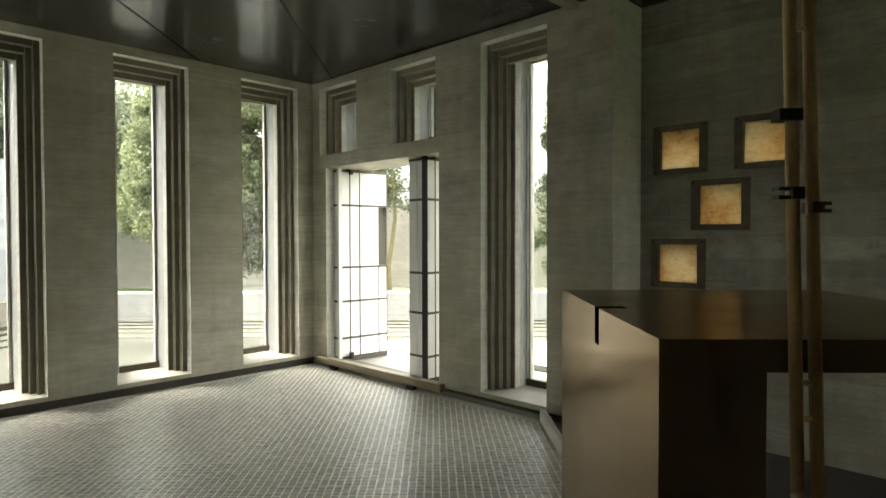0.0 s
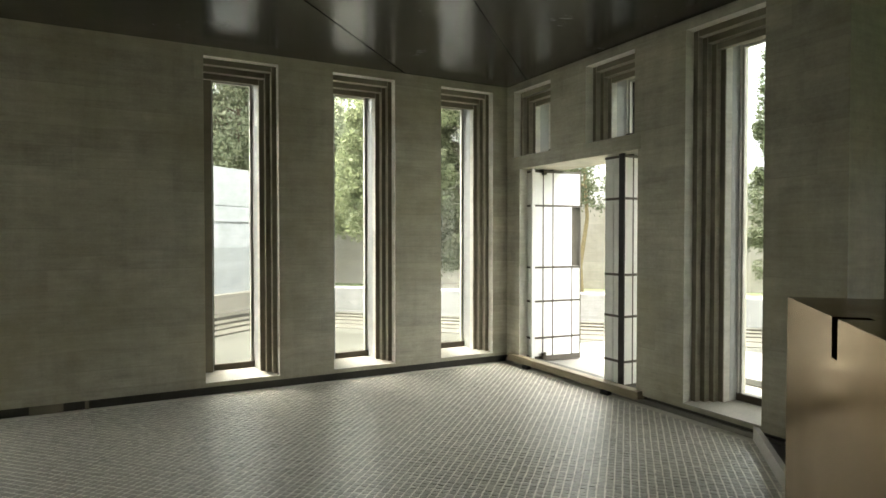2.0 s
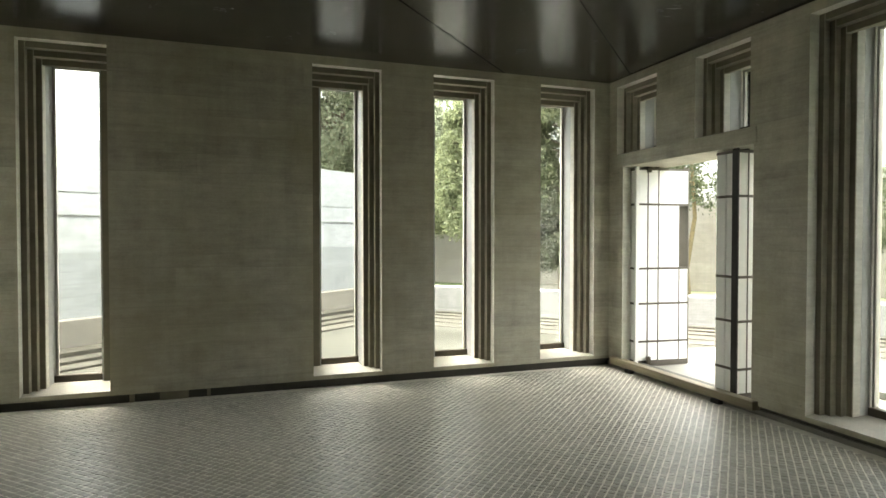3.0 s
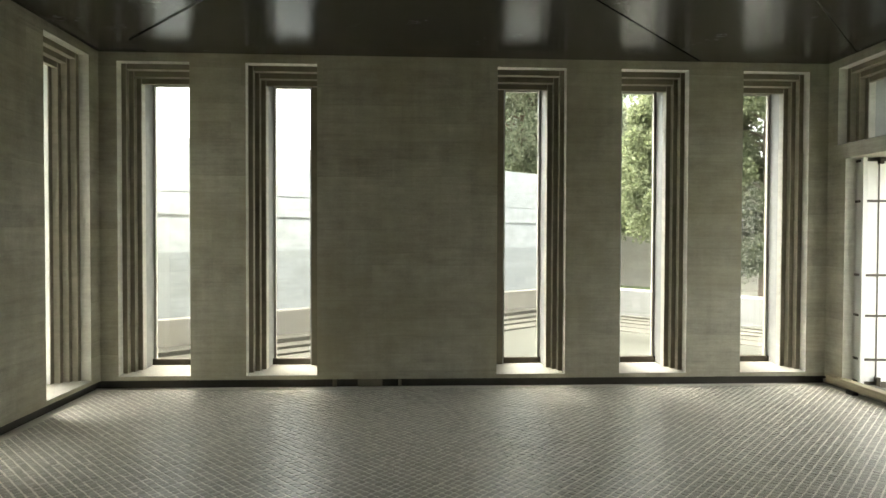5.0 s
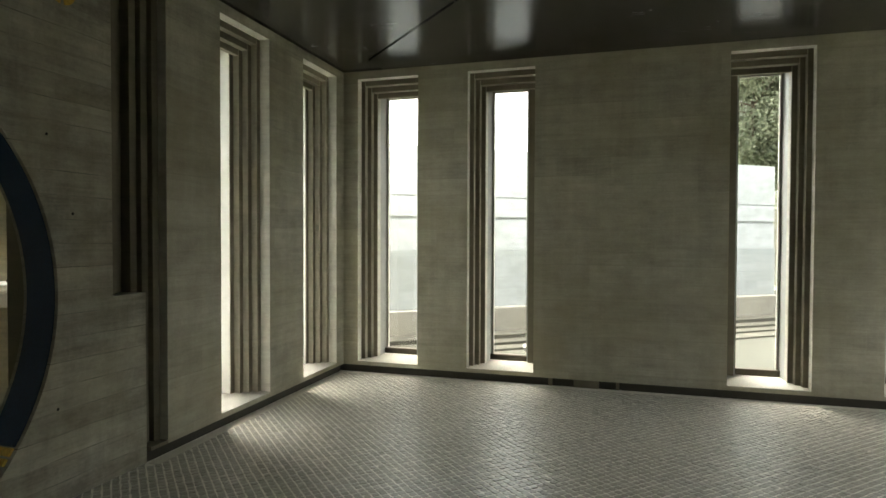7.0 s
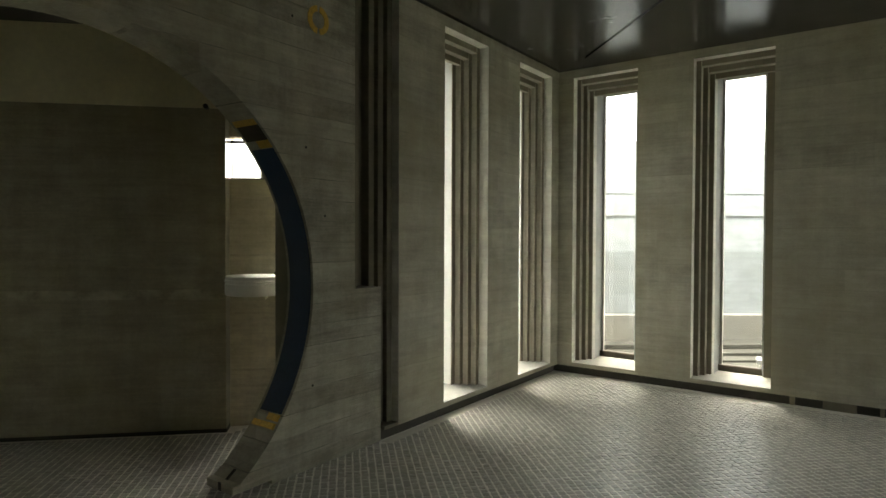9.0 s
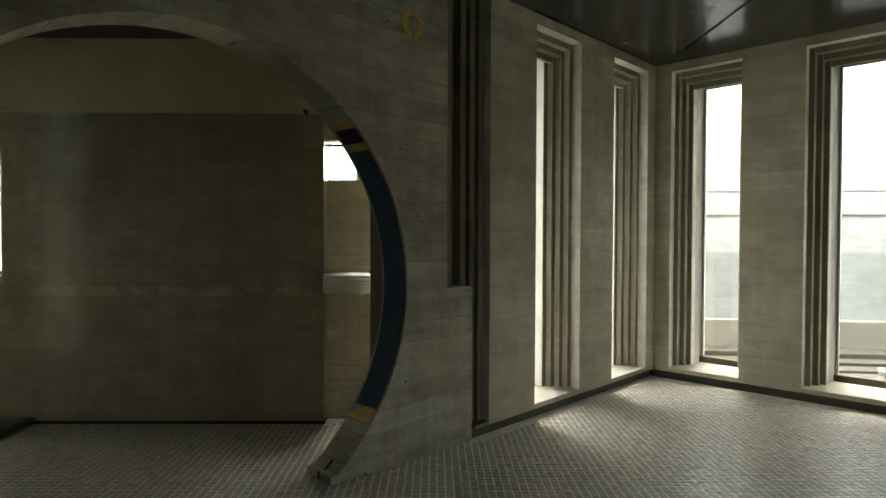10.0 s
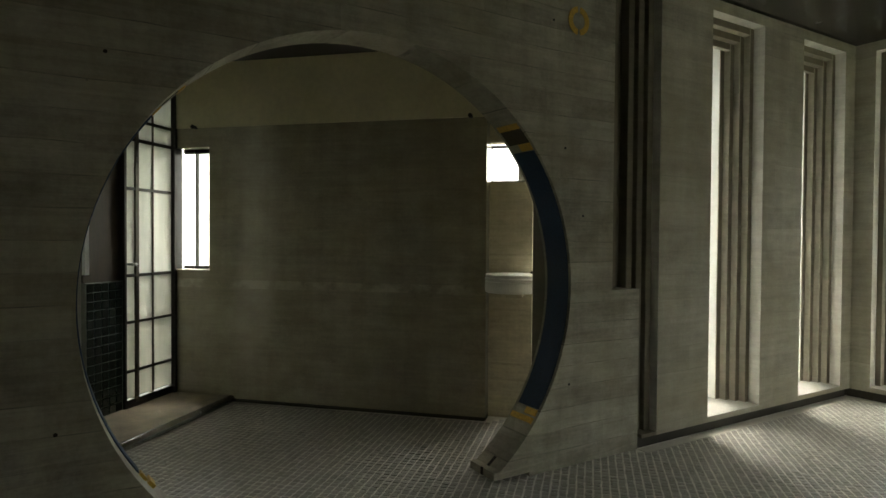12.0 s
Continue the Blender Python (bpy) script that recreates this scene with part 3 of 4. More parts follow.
tagged(part("ceiling", bm, M_CEIL), "black polished stucco ceiling with diagonal joints", "ceiling", "", "structure")
# dark beam end near the alcove
tagged(boxes("ceiling_beam", [((6.5, -3.36, TOP - 0.035), (6.95, -3.28, TOP + 0.01))], M_GATE), "short dark beam under the ceiling by the alcove", "beam", "", "structure")

# floor bed
tagged(boxes("floor", [((-4.5, -SIDE - 0.3, -0.1), (AX + 0.2, 0.2, -0.002))], M_GROUT), "floor of small stone tiles with pale joints", "floor", "", "structure")

for nm, f, u0, u1 in (("floor_border_north", north, 0.0, SIDE), ("floor_border_east", east, 0.055, 3.1), ("floor_border_west", west, 0.055, 2.69)):
    tagged(boxes(nm, [((u0, -0.055, -0.01), (u1, 0.02, 0.0015))], M_BORDER, None, "", f), "narrow pale stone border along the wall", "border", "", "structure")

# ---------------------------------------------------------------- vestibule behind the gate, turned by 45 degrees
Q = math.sqrt(0.5)


def vest(s, d, z):
    """s: along the back wall from its inner end, d: behind its face."""
    return Vector((-1.022 - Q * s - Q * d, -3.215 - Q * s + Q * d, z))


VW = (2.35, 2.66, 1.09, 2.122)
bm = bmesh.new()
box(bm, (0, 0, 0.03), (VW[0], 0.22, 2.286), vest)
box(bm, (VW[0], 0, 0.03), (VW[1], 0.22, VW[2]), vest)
box(bm, (VW[0], 0, VW[3]), (VW[1], 0.22, 2.286), vest)
tagged(part("wall_vestibule", bm, M_VEST), "dark smooth concrete back wall of the vestibule", "wall", "", "structure")
tagged(boxes("baseboard_vestibule", [((0, 0.015, -0.02), (2.7, 0.2, 0.03))], M_GAP, None, "", vest), "dark recessed plinth under the vestibule wall", "baseboard", "", "structure")
tagged(boxes("wall_vestibule_top", [((0.0, -0.012, 2.286), (2.85, 0.22, TOP))], M_PLASTER, None, "", vest), "olive plaster band above the vestibule wall", "wall", "", "structure")
bm = bmesh.new()
slab(bm, [(-0.27, -7.1), (-1.15, -7.1), (-3.45, -4.95), tuple(vest(0.2, 0.25, 0))[:2], tuple(vest(-0.33, 0.25, 0))[:2], (-1.0, -2.6), (-0.27, -2.5)], 2.82, 2.95)
tagged(part("ceiling_vestibule", bm, M_GAP), "low dark ceiling of the vestibule", "ceiling", "", "structure")
for s0 in (0.12, 2.47):
    bm = bmesh.new()
    p, q = vest(s0, 0.03, 2.29), vest(s0, -0.045, 2.29)
    tube(bm, p, q, 0.014)
    tube(bm, q, vest(s0, -0.06, 2.29), 0.017)
    tagged(part("wall_peg", bm, M_BLACK), "small dark peg at the top of the wall", "peg", "wall pegs")

# corner window of the vestibule
vwin = empty("window_15", "small corner window of two panes in dark steel", "window", "", "structure")
boxes("mullion", [((2.548, 0.12, VW[2]), (2.566, 0.15, VW[3]))], M_BLACK, vwin, "", vest)
boxes("window_frame", [((VW[0], 0.09, VW[2] + 0.01), (2.55, 0.14, VW[2] + 0.035)), ((VW[0], 0.09, VW[3] - 0.035), (2.55, 0.14, VW[3])), ((2.564, 0.09, VW[2] + 0.01), (VW[1], 0.14, VW[2] + 0.035)), ((2.564, 0.09, VW[3] - 0.035), (VW[1], 0.14, VW[3]))], M_BLACK, vwin, "", vest)
boxes("window_sill", [((VW[0], -0.01, VW[2]), (VW[1], 0.12, VW[2] + 0.008))], M_SILL, vwin, "", vest)
for a, b in ((VW[0], 2.549), (2.565, VW[1])):
    pane = boxes("pane", [((a, 0.125, VW[2] + 0.03), (b, 0.131, VW[3] - 0.03))], M_GLASS, vwin, "", vest)
    pane.visible_shadow = False

# niche with a square window and the font
bm = bmesh.new()
for lo, hi in [((-0.33, 0.15, 0), (0, 0.3, 1.81)), ((-0.33, 0.15, 2.118), (0, 0.3, TOP)), ((-0.33, 0.15, 1.81), (-0.306, 0.3, 2.118)), ((0, 0.222, 0), (0.2, 0.3, TOP))]:
    box(bm, lo, hi, vest)
tagged(part("wall_niche", bm, M_NICHE), "stained concrete niche wall with a square window", "wall", "", "structure")
# narrow court added beside the niche, open above to light its wall
bm = bmesh.new()
for lo, hi in [((-0.53, 0.75, 0), (-0.2, 0.9, TOP)), ((-0.33, 0.302, 0), (-0.2, 0.75, TOP))]:
    box(bm, lo, hi, vest)
tagged(part("wall_niche_bay", bm, M_GREY_WALL), "grey concrete wall of the added court beside the niche", "wall", "", "structure")
bay_light = empty("window_19", "glass pane added between the niche and the added court", "window", "", "structure")
bm = bmesh.new()
p, q = vest(-0.325, 0.296, 0), Vector((-1.004, -2.6, 0))
n = Vector((-(q - p).y, (q - p).x, 0)).normalized() * 0.004
slab(bm, [tuple(v)[:2] for v in (p - n, q - n, q + n, p + n)], 0, 2.84)
part("pane", bm, M_GLASS, bay_light).visible_shadow = False
nwin = empty("window_16", "small square window in a dark steel frame", "window", "", "structure")
boxes("window_frame", [((-0.306, 0.19, 1.81), (-0.002, 0.23, 1.822)), ((-0.306, 0.19, 2.078), (-0.002, 0.23, 2.095)), ((-0.306, 0.19, 1.822), (-0.294, 0.23, 2.078))], M_BLACK, nwin, "", vest)
pane = boxes("pane", [((-0.294, 0.208, 1.822), (-0.002, 0.214, 2.078))], M_GLASS, nwin, "", vest)
pane.visible_shadow = False
bm = bmesh.new()
lathe(bm, [(0.191, 0.0), (0.202, 0.006), (0.204, 0.02), (0.204, 0.08), (0.199, 0.084), (0.199, 0.09), (0.206, 0.095), (0.206, 0.106), (0.2, 0.112), (0.2, 0.13), (0.194, 0.136), (0.15, 0.136), (0.146, 0.129), (0.14, 0.137), (0.06, 0.14)], vest(-0.206, -0.032, 0.983), 56)
font = tagged(part("holy_water_font", bm, M_FONT), "round white marble holy water font with a lid on a bracket", "font")
boxes("bracket", [((-0.27, 0.02, 0.94), (-0.15, 0.152, 0.99))], M_NICHE, font, "concrete bracket", vest, 0.004)
bm = bmesh.new()
lathe(bm, [(0.016, 0.0), (0.016, 0.012), (0.011, 0.02)], vest(-0.34, 0.05, 1.117), 12)
part("lid_knob", bm, M_BLACK, font, "small dark knob on the rim")

# unseen cross wall added to close the vestibule, with an opening added for light
tagged(boxes("wall_cross", [((-1.0, -2.62, 0), (-0.96, -2.47, TOP)), ((-0.96, -2.62, 2.7), (-0.55, -2.47, TOP)), ((-0.96, -2.62, 0), (-0.55, -2.47, 0.95)), ((-0.55, -2.62, 0), (-0.25, -2.47, TOP))], M_VEST), "plain cross wall added out of view beside the gate", "wall", "", "structure")
cross_light = empty("window_18", "unseen window added in the cross wall to light the vestibule", "window", "", "structure")
boxes("window_frame", [((-0.96, -2.56, 0.95), (-0.94, -2.52, 2.7)), ((-0.57, -2.56, 0.95), (-0.55, -2.52, 2.7)), ((-0.94, -2.56, 2.68), (-0.57, -2.52, 2.7)), ((-0.94, -2.56, 0.95), (-0.57, -2.52, 0.97))], M_BLACK, cross_light)
pane = boxes("pane", [((-0.94, -2.543, 0.97), (-0.57, -2.537, 2.68))], M_GLASS, cross_light)
pane.visible_shadow = False

# door side of the vestibule
def doorside(s, d, z):
    """s: from the back wall's far end along the door, d: behind its face."""
    return Vector((-2.99 + Q * s - Q * d, -5.05 - Q * s - Q * d, z))


tagged(boxes("wall_door_side", [((1.85, 0.0, 0), (2.6, 0.2, TOP)), ((0.67, 0.03, 1.04), (1.02, 0.2, TOP)), ((1.02, 0.03, 2.7), (1.85, 0.2, TOP)), ((1.02, 0.03, 0), (1.85, 0.2, 0.1)), ((-0.3, 0.0, 2.74), (0.67, 0.2, TOP))], M_WOOD_DARK, None, "", doorside), "dark wood panelled vestibule side wall", "wall", "", "structure")
side_light = empty("window_17", "tall frosted side light in the dark panelling", "window", "", "structure")
boxes("window_frame", [((1.0, 0.0, 1.1), (1.035, 0.028, 1.75)), ((1.02, 0.05, 0.1), (1.05, 0.12, 2.7)), ((1.82, 0.05, 0.1), (1.85, 0.12, 2.7)), ((1.05, 0.05, 2.67), (1.82, 0.12, 2.7)), ((1.05, 0.05, 0.1), (1.82, 0.12, 0.13))], M_LINER, side_light, "", doorside)
for u0, u1 in ((1.05, 1.43), (1.44, 1.82)):
    boxes("pane", [((u0, 0.08, 0.13), (u1, 0.086, 2.67))], M_FROST, side_light, "frosted pane", doorside)
tagged(boxes("wall_dado_bed", [((0.67, 0.012, 0), (1.018, 0.2, 1.04))], M_BED, None, "", doorside), "grey bed of the tile dado", "wall", "", "structure")
dado = empty("tile_dado", "dark green glazed tile dado beside the steel door", "dado", "", "structure")
bm = bmesh.new()
box(bm, (0, 0, 0), (0.062, 0.01, 0.062), None, 0.003)
first = part("tile", bm, M_DADO, dado)
first.matrix_world = Matrix(((Q, -Q, 0, 0), (-Q, -Q, 0, 0), (0, 0, 1, 0), (0, 0, 0, 1))) @ Matrix.Identity(4)
rot = Matrix(((Q, -Q, 0), (-Q, -Q, 0), (0, 0, 1))).to_4x4()
cells = [(0.68 + 0.068 * i, 0.055 + 0.0655 * j) for j in range(15) for i in range(5)]
for i, (u, z) in enumerate(cells):
    t = first if i == 0 else new("tile", first.data)
    t.parent = dado
    t.matrix_world = Matrix.Translation(doorside(u, 0.004, z)) @ rot

vdoor = empty("door_2", "steel-framed door with pale plaster panels and dark bars", "door", "", "structure")
boxes("post", [((0.025, -0.03, 0.05), (0.125, 0.06, 2.74))], M_BLACK, vdoor, "", doorside)
boxes("edge_stile", [((0.645, -0.005, 0.05), (0.667, 0.05, 2.74))], M_BLACK, vdoor, "", doorside)
boxes("lock_stile", [((0.515, -0.008, 0.08), (0.553, 0.04, 2.74))], M_BRONZE_BAR, vdoor, "", doorside, 0.002)
boxes("thin_stile", [((0.343, -0.004, 0.08), (0.359, 0.04, 2.74))], M_BRONZE_BAR, vdoor, "", doorside, 0.002)
for z, h in ((0.05, 0.06), (0.32, 0.02), (0.7, 0.02), (1.06, 0.024), (1.73, 0.024), (2.11, 0.026), (2.264, 0.022)):
    boxes("rail", [((0.125, -0.006, z), (0.645, 0.045, z + h))], M_BLACK, vdoor, "", doorside)
levels = [0.11, 0.32, 0.7, 1.06, 1.73, 2.11, 2.264, 2.72]
for z0, z1 in zip(levels, levels[1:]):
    for s0, s1 in ((0.125, 0.343), (0.359, 0.515), (0.553, 0.645)):
        boxes("panel", [((s0, 0.006, z0 + 0.012), (s1, 0.03, z1))], M_FROST, vdoor, "pale translucent panel", doorside)
bm = bmesh.new()
tube(bm, doorside(0.63, 0.0, 1.16), doorside(0.63, -0.045, 1.16), 0.009)
tube(bm, doorside(0.64, -0.05, 1.16), doorside(0.595, -0.05, 1.16), 0.012)
part("door_handle", bm, M_LINER, vdoor, "polished steel handle")
for z in (0.93, 0.985, 1.04, 1.94, 1.99):
    boxes("lock_plate", [((0.525, -0.012, z), (0.543, 0.0, z + 0.022))], M_BLACK, vdoor, "", doorside)

# raised strip of floor in front of that door, with a metal nosing
tagged(boxes("floor_landing", [((-0.3, -0.53, 0.0), (2.6, 0.2, 0.05))], M_LANDING, None, "", doorside), "smooth brown stone landing before the door", "landing", "", "structure")
bm = bmesh.new()
tube(bm, doorside(-0.2, -0.55, 0.025), doorside(2.4, -0.55, 0.025), 0.032, n=18)
tagged(part("floor_nosing", bm, M_CHROME, smooth=True), "rounded steel nosing along the landing", "nosing", "", "structure")

# ---------------------------------------------------------------- altar
def altar_at(s, w, z):
    """s: along the altar from its visible end, w: across it."""
    c, n = math.cos(radians(42.9)), math.sin(radians(42.9))
    return Vector((4.222 + n * s + c * w, -5.172 - c * s + n * w, z))


AL, AW, AH, ST = 1.0, 1.16, 1.2, 0.069
altar = empty("altar", "polished bronze altar table with block legs and a notch", "altar")
bm = bmesh.new()
cuts_s, cuts_w, cuts_z = (0, 0.085, 0.222, AL), (0, 0.535, 0.591, AW), (0, AH - 0.11, AH - ST, AH)
for i, j, k in [(i, j, k) for i in range(3) for j in range(3) for k in range(3)]:
    notch = i == 0 and j == 1 and k > 0
    if (i < 2 or k == 2) and not notch:
        box(bm, (cuts_s[i], cuts_w[j], cuts_z[k]), (cuts_s[i + 1], cuts_w[j + 1], cuts_z[k + 1]), altar_at)
weld(bm)
part("altar_body", bm, M_ALTAR, altar)
boxes("block_leg", [((AL - 0.2, 0.0, 0.02), (AL, 0.34, AH - ST))], M_ALTAR, altar, "", altar_at, 0.002)

# dais behind the altar's front block
bm = bmesh.new()
slab(bm, [(6.86, -3.06), (3.06, -6.86), (AX + 0.1, -6.86), (AX + 0.1, -3.62), (6.86, -3.62)], -0.02, 0.02)
tagged(part("dais", bm, M_DAIS), "low dark stone dais under the altar", "dais", "", "structure")
bm = bmesh.new()
slab(bm, [(6.84, -3.03), (3.05, -6.82), (3.075, -6.845), (6.865, -3.055)], -0.02, 0.1)
tagged(part("dais_kerb", bm, M_SILL), "thin pale stone kerb along the dais", "kerb", "", "structure")

# brass pole rack hanging beside the altar, placed to fit the first camera view
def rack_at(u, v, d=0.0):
    """A place on the rack: u across, v along the poles, d behind them; axes follow the first camera view, about 45
    degrees and slightly out of plumb.
    """
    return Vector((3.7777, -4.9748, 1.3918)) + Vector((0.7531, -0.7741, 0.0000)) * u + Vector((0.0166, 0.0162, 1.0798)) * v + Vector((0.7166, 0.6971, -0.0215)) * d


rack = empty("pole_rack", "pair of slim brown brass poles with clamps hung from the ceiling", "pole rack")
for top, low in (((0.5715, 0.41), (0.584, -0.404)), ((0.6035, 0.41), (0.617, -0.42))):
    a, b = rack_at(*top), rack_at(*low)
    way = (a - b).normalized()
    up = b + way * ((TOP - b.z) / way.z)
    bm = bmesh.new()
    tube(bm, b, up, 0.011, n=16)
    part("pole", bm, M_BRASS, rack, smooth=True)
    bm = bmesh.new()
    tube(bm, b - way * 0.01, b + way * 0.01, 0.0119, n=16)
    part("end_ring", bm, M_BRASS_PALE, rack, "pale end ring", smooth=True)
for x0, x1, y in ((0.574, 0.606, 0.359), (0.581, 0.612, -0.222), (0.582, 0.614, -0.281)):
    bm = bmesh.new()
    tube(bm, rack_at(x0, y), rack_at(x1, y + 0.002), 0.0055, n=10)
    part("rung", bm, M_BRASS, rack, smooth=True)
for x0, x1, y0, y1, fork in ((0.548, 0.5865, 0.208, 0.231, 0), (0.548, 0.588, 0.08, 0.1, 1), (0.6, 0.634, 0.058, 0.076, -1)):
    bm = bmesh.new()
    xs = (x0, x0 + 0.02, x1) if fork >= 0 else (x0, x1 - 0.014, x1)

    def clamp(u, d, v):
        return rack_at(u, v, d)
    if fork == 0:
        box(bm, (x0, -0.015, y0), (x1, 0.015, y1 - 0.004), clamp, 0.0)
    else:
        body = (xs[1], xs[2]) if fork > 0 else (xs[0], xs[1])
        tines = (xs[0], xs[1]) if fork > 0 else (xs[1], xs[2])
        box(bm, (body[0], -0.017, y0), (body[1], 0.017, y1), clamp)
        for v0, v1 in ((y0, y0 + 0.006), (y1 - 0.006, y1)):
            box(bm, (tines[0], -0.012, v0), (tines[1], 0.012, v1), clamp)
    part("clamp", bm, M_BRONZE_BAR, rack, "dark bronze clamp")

# ---------------------------------------------------------------- door to the terrace
threshold = tagged(boxes("door_sill_beam", [((0.1, -0.06, 0.045), (2.02, 0.03, 0.115))], M_WOOD, None, "", east, 0.006), "weathered pale beam across the doorway", "sill", "", "structure")

def leaf(number, x0, x1, y0, y1, label, bars, hole=None):
    """A thick white panelled door leaf standing open, square to the wall: panels between dark bars on its end and its long side."""
    door = empty("door_%d" % number, label, "door", "terrace door leaves", "structure")
    z0, z1 = 0.05, 2.142
    zs = [z0 + 0.045, 1.748, 1.075, 0.705, 0.305, z1 - 0.025]
    zs.sort()
    post = 0.058 if number == 3 else 0.03
    boxes("corner_post", [((x0 - 0.004, y0 - 0.004, z0), (x0 + (0.01 if number == 3 else 0.03), y0 + post, z1))], M_BLACK if number == 3 else M_STONE, door)
    xs = [x0 + (0.01 if number == 3 else 0.03)] + bars + [x1]
    for a, b in zip(zs, zs[1:]):
        for p, q in zip(xs, xs[1:]):
            if hole and p >= hole[0] - 0.001 and hole[1] <= a + 0.03 and b - 0.02 <= hole[2]:
                continue
            boxes("panel", [((p + 0.004, y0, a), (q - 0.004, y1, b))], M_STONE, door)
        yb = y0 + (y1 - y0) * 0.55
        for p, q in ((y0 + post, yb - 0.005), (yb + 0.005, y1)):
            boxes("end_panel", [((x0 + 0.002, p, a), (x0 + 0.03, q, b))], M_STONE, door)
    for z in zs:
        boxes("rail", [((x0 - 0.003, y0 - 0.003, z - 0.011 if z > z0 + 0.06 else z0), (x1 + 0.003, y1 + 0.003, z + 0.011))], M_STEEL, door, "dark steel bar")
    for p in bars + [x1]:
        boxes("stile", [((p - 0.007, y0 - 0.002, z0), (p + 0.007, y1 + 0.002, hole[1] + 0.015 if hole and p == hole[0] else z1))], M_STEEL, door)
    return door


one = leaf(1, 6.93, 7.55, -0.355, -0.17, "thick white panelled terrace door leaf standing open", [7.065, 7.19, 7.44], (7.44, 1.06, 1.755))
boxes("pivot_post", [((6.9, -0.168, 0.05), (6.94, -0.125, 2.142))], M_BLACK, one)
for z0, z1 in ((0.05, 0.15), (2.08, 2.13)):
    boxes("hinge_block", [((7.045, -0.4, z0), (7.085, -0.36, z1))], M_BRONZE_BAR, one, "bronze pivot block", None, 0.004)
pivot = Matrix.Translation((6.93, -0.355, 0))
one.matrix_world = pivot @ Matrix.Rotation(radians(-5.5), 4, "Z") @ pivot.inverted()
leaf(3, 6.88, 7.7, -1.755, -1.522, "thick white terrace door leaf edge-on with a black post", [6.99, 7.2, 7.45])
for y in (-0.42, -1.62):
    bm = bmesh.new()
    box(bm, (SIDE - 0.06, y - 0.05, 0.0), (SIDE - 0.005, y + 0.05, 0.04), None, 0.006)
    tagged(part("beam_block", bm, M_BLACK), "small dark block under the doorway beam", "block", "beam blocks")

# ---------------------------------------------------------------- outdoors
tagged(boxes("ground", [((-150, -150, -0.6), (150, 150, -0.45))], M_GRASS), "green lawn round the building", "lawn", "", "structure")
tagged(boxes("water", [((-12, THICK, -0.44), (14, 12, -0.16)), ((SIDE + THICK, -14, -0.44), (14, THICK, -0.16)), ((-12, -3.0, -0.44), (-THICK, THICK, -0.16))], M_WATER), "shallow pale green pool round the chapel", "pool", "", "structure")


def out_ne(s, d, z):
    """Low wall running north-west to south-east: s along it, d behind it."""
    return Vector((5.2 + Q * s + Q * d, 7.3 - Q * s + Q * d, z))


tagged(boxes("low_wall", [((-2.5, 0, -0.45), (16, 0.3, 0.42))], M_WHITE_WALL, None, "", out_ne, 0.012), "low white concrete wall at the pool edge", "wall", "", "structure")
for k, (d, z) in enumerate(((-0.12, -0.06), (-0.3, -0.09), (-0.55, -0.115), (-0.9, -0.135), (-1.3, -0.148))):
    tagged(boxes("pool_step", [((-2.5, d, -0.45), (16, d + 0.45, z))], M_PAVE, None, "", out_ne, 0.006), "long pale stone step along the pool wall", "step", "pool steps", "structure")
tagged(boxes("lawn_bank", [((-6, 0.3, -0.45), (30, 9.6, -0.3))], M_GRASS, None, "", out_ne), "green lawn behind the low wall", "lawn", "", "structure")
tagged(boxes("boundary_wall", [((-8, 9.5, -0.45), (30, 9.8, 2.35))], M_GREY_WALL, None, "", out_ne), "grey concrete boundary wall behind the lawn", "wall", "", "structure")


def out_nw(s, d, z):
    """Tall white wall running south-west to north-east."""
    c, n = math.cos(radians(38)), math.sin(radians(38))
    return Vector((0.55 + c * s - n * d, 2.95 + n * s + c * d, z))


tagged(boxes("tall_white_wall", [((-2.2, 0.02, 1.2), (6.2, 0.4, 1.64)), ((-2.2, 0.05, 1.64), (6.2, 0.4, 1.69)), ((-2.2, 0.02, 1.69), (6.2, 0.4, 1.975)), ((-2.2, 0.04, 1.975), (6.2, 0.4, 1.99)), ((-2.2, 0.02, 1.99), (6.2, 0.4, 2.7))], M_TALL_WALL, None, "", out_nw), "tall white concrete wall beside the pool", "wall", "", "structure")
tagged(boxes("wall_ledge", [((-2.2, -0.15, -0.45), (6.2, 0.5, 0.35))], M_GREY_WALL, None, "", out_nw, 0.01), "grey ledge under the white wall", "ledge", "", "structure")
tagged(boxes("wall_lower_band", [((-2.2, 0.0, 0.35), (6.2, 0.4, 1.2))], M_BOARDS, None, "", out_nw), "grey board-marked lower band of the tall wall", "wall", "", "structure")
for d, z in ((-0.45, 0.0), (-0.7, -0.06), (-0.95, -0.1), (-1.25, -0.13)):
    tagged(boxes("pool_step", [((-2.2, d, -0.45), (6.2, d + 0.4, z))], M_PAVE, None, "", out_nw, 0.006), "long pale stone step along the pool wall", "step", "pool steps", "structure")
bm = bmesh.new()
slab(bm, [(1.5, 2.35), (2.3, 2.5), (2.5, 2.65), (1.9, 2.75), (1.45, 2.6)], -0.3, -0.08)
tagged(part("stepping_stone", bm, M_WHITE_WALL), "flat white stone standing in the pool", "stone")
tagged(boxes("terrace", [((SIDE + 0.02, -3.4, -0.25), (SIDE + 2.3, 0.3, 0.04))], M_TERRACE), "pale stone terrace outside the door", "terrace", "", "structure")
tagged(boxes("terrace_slab", [((SIDE + 1.25, -2.6, 0.04), (SIDE + 2.4, -0.75, 0.11))], M_WHITE_WALL, None, "", None, 0.01), "raised pale slab on the terrace", "slab", "", "structure")
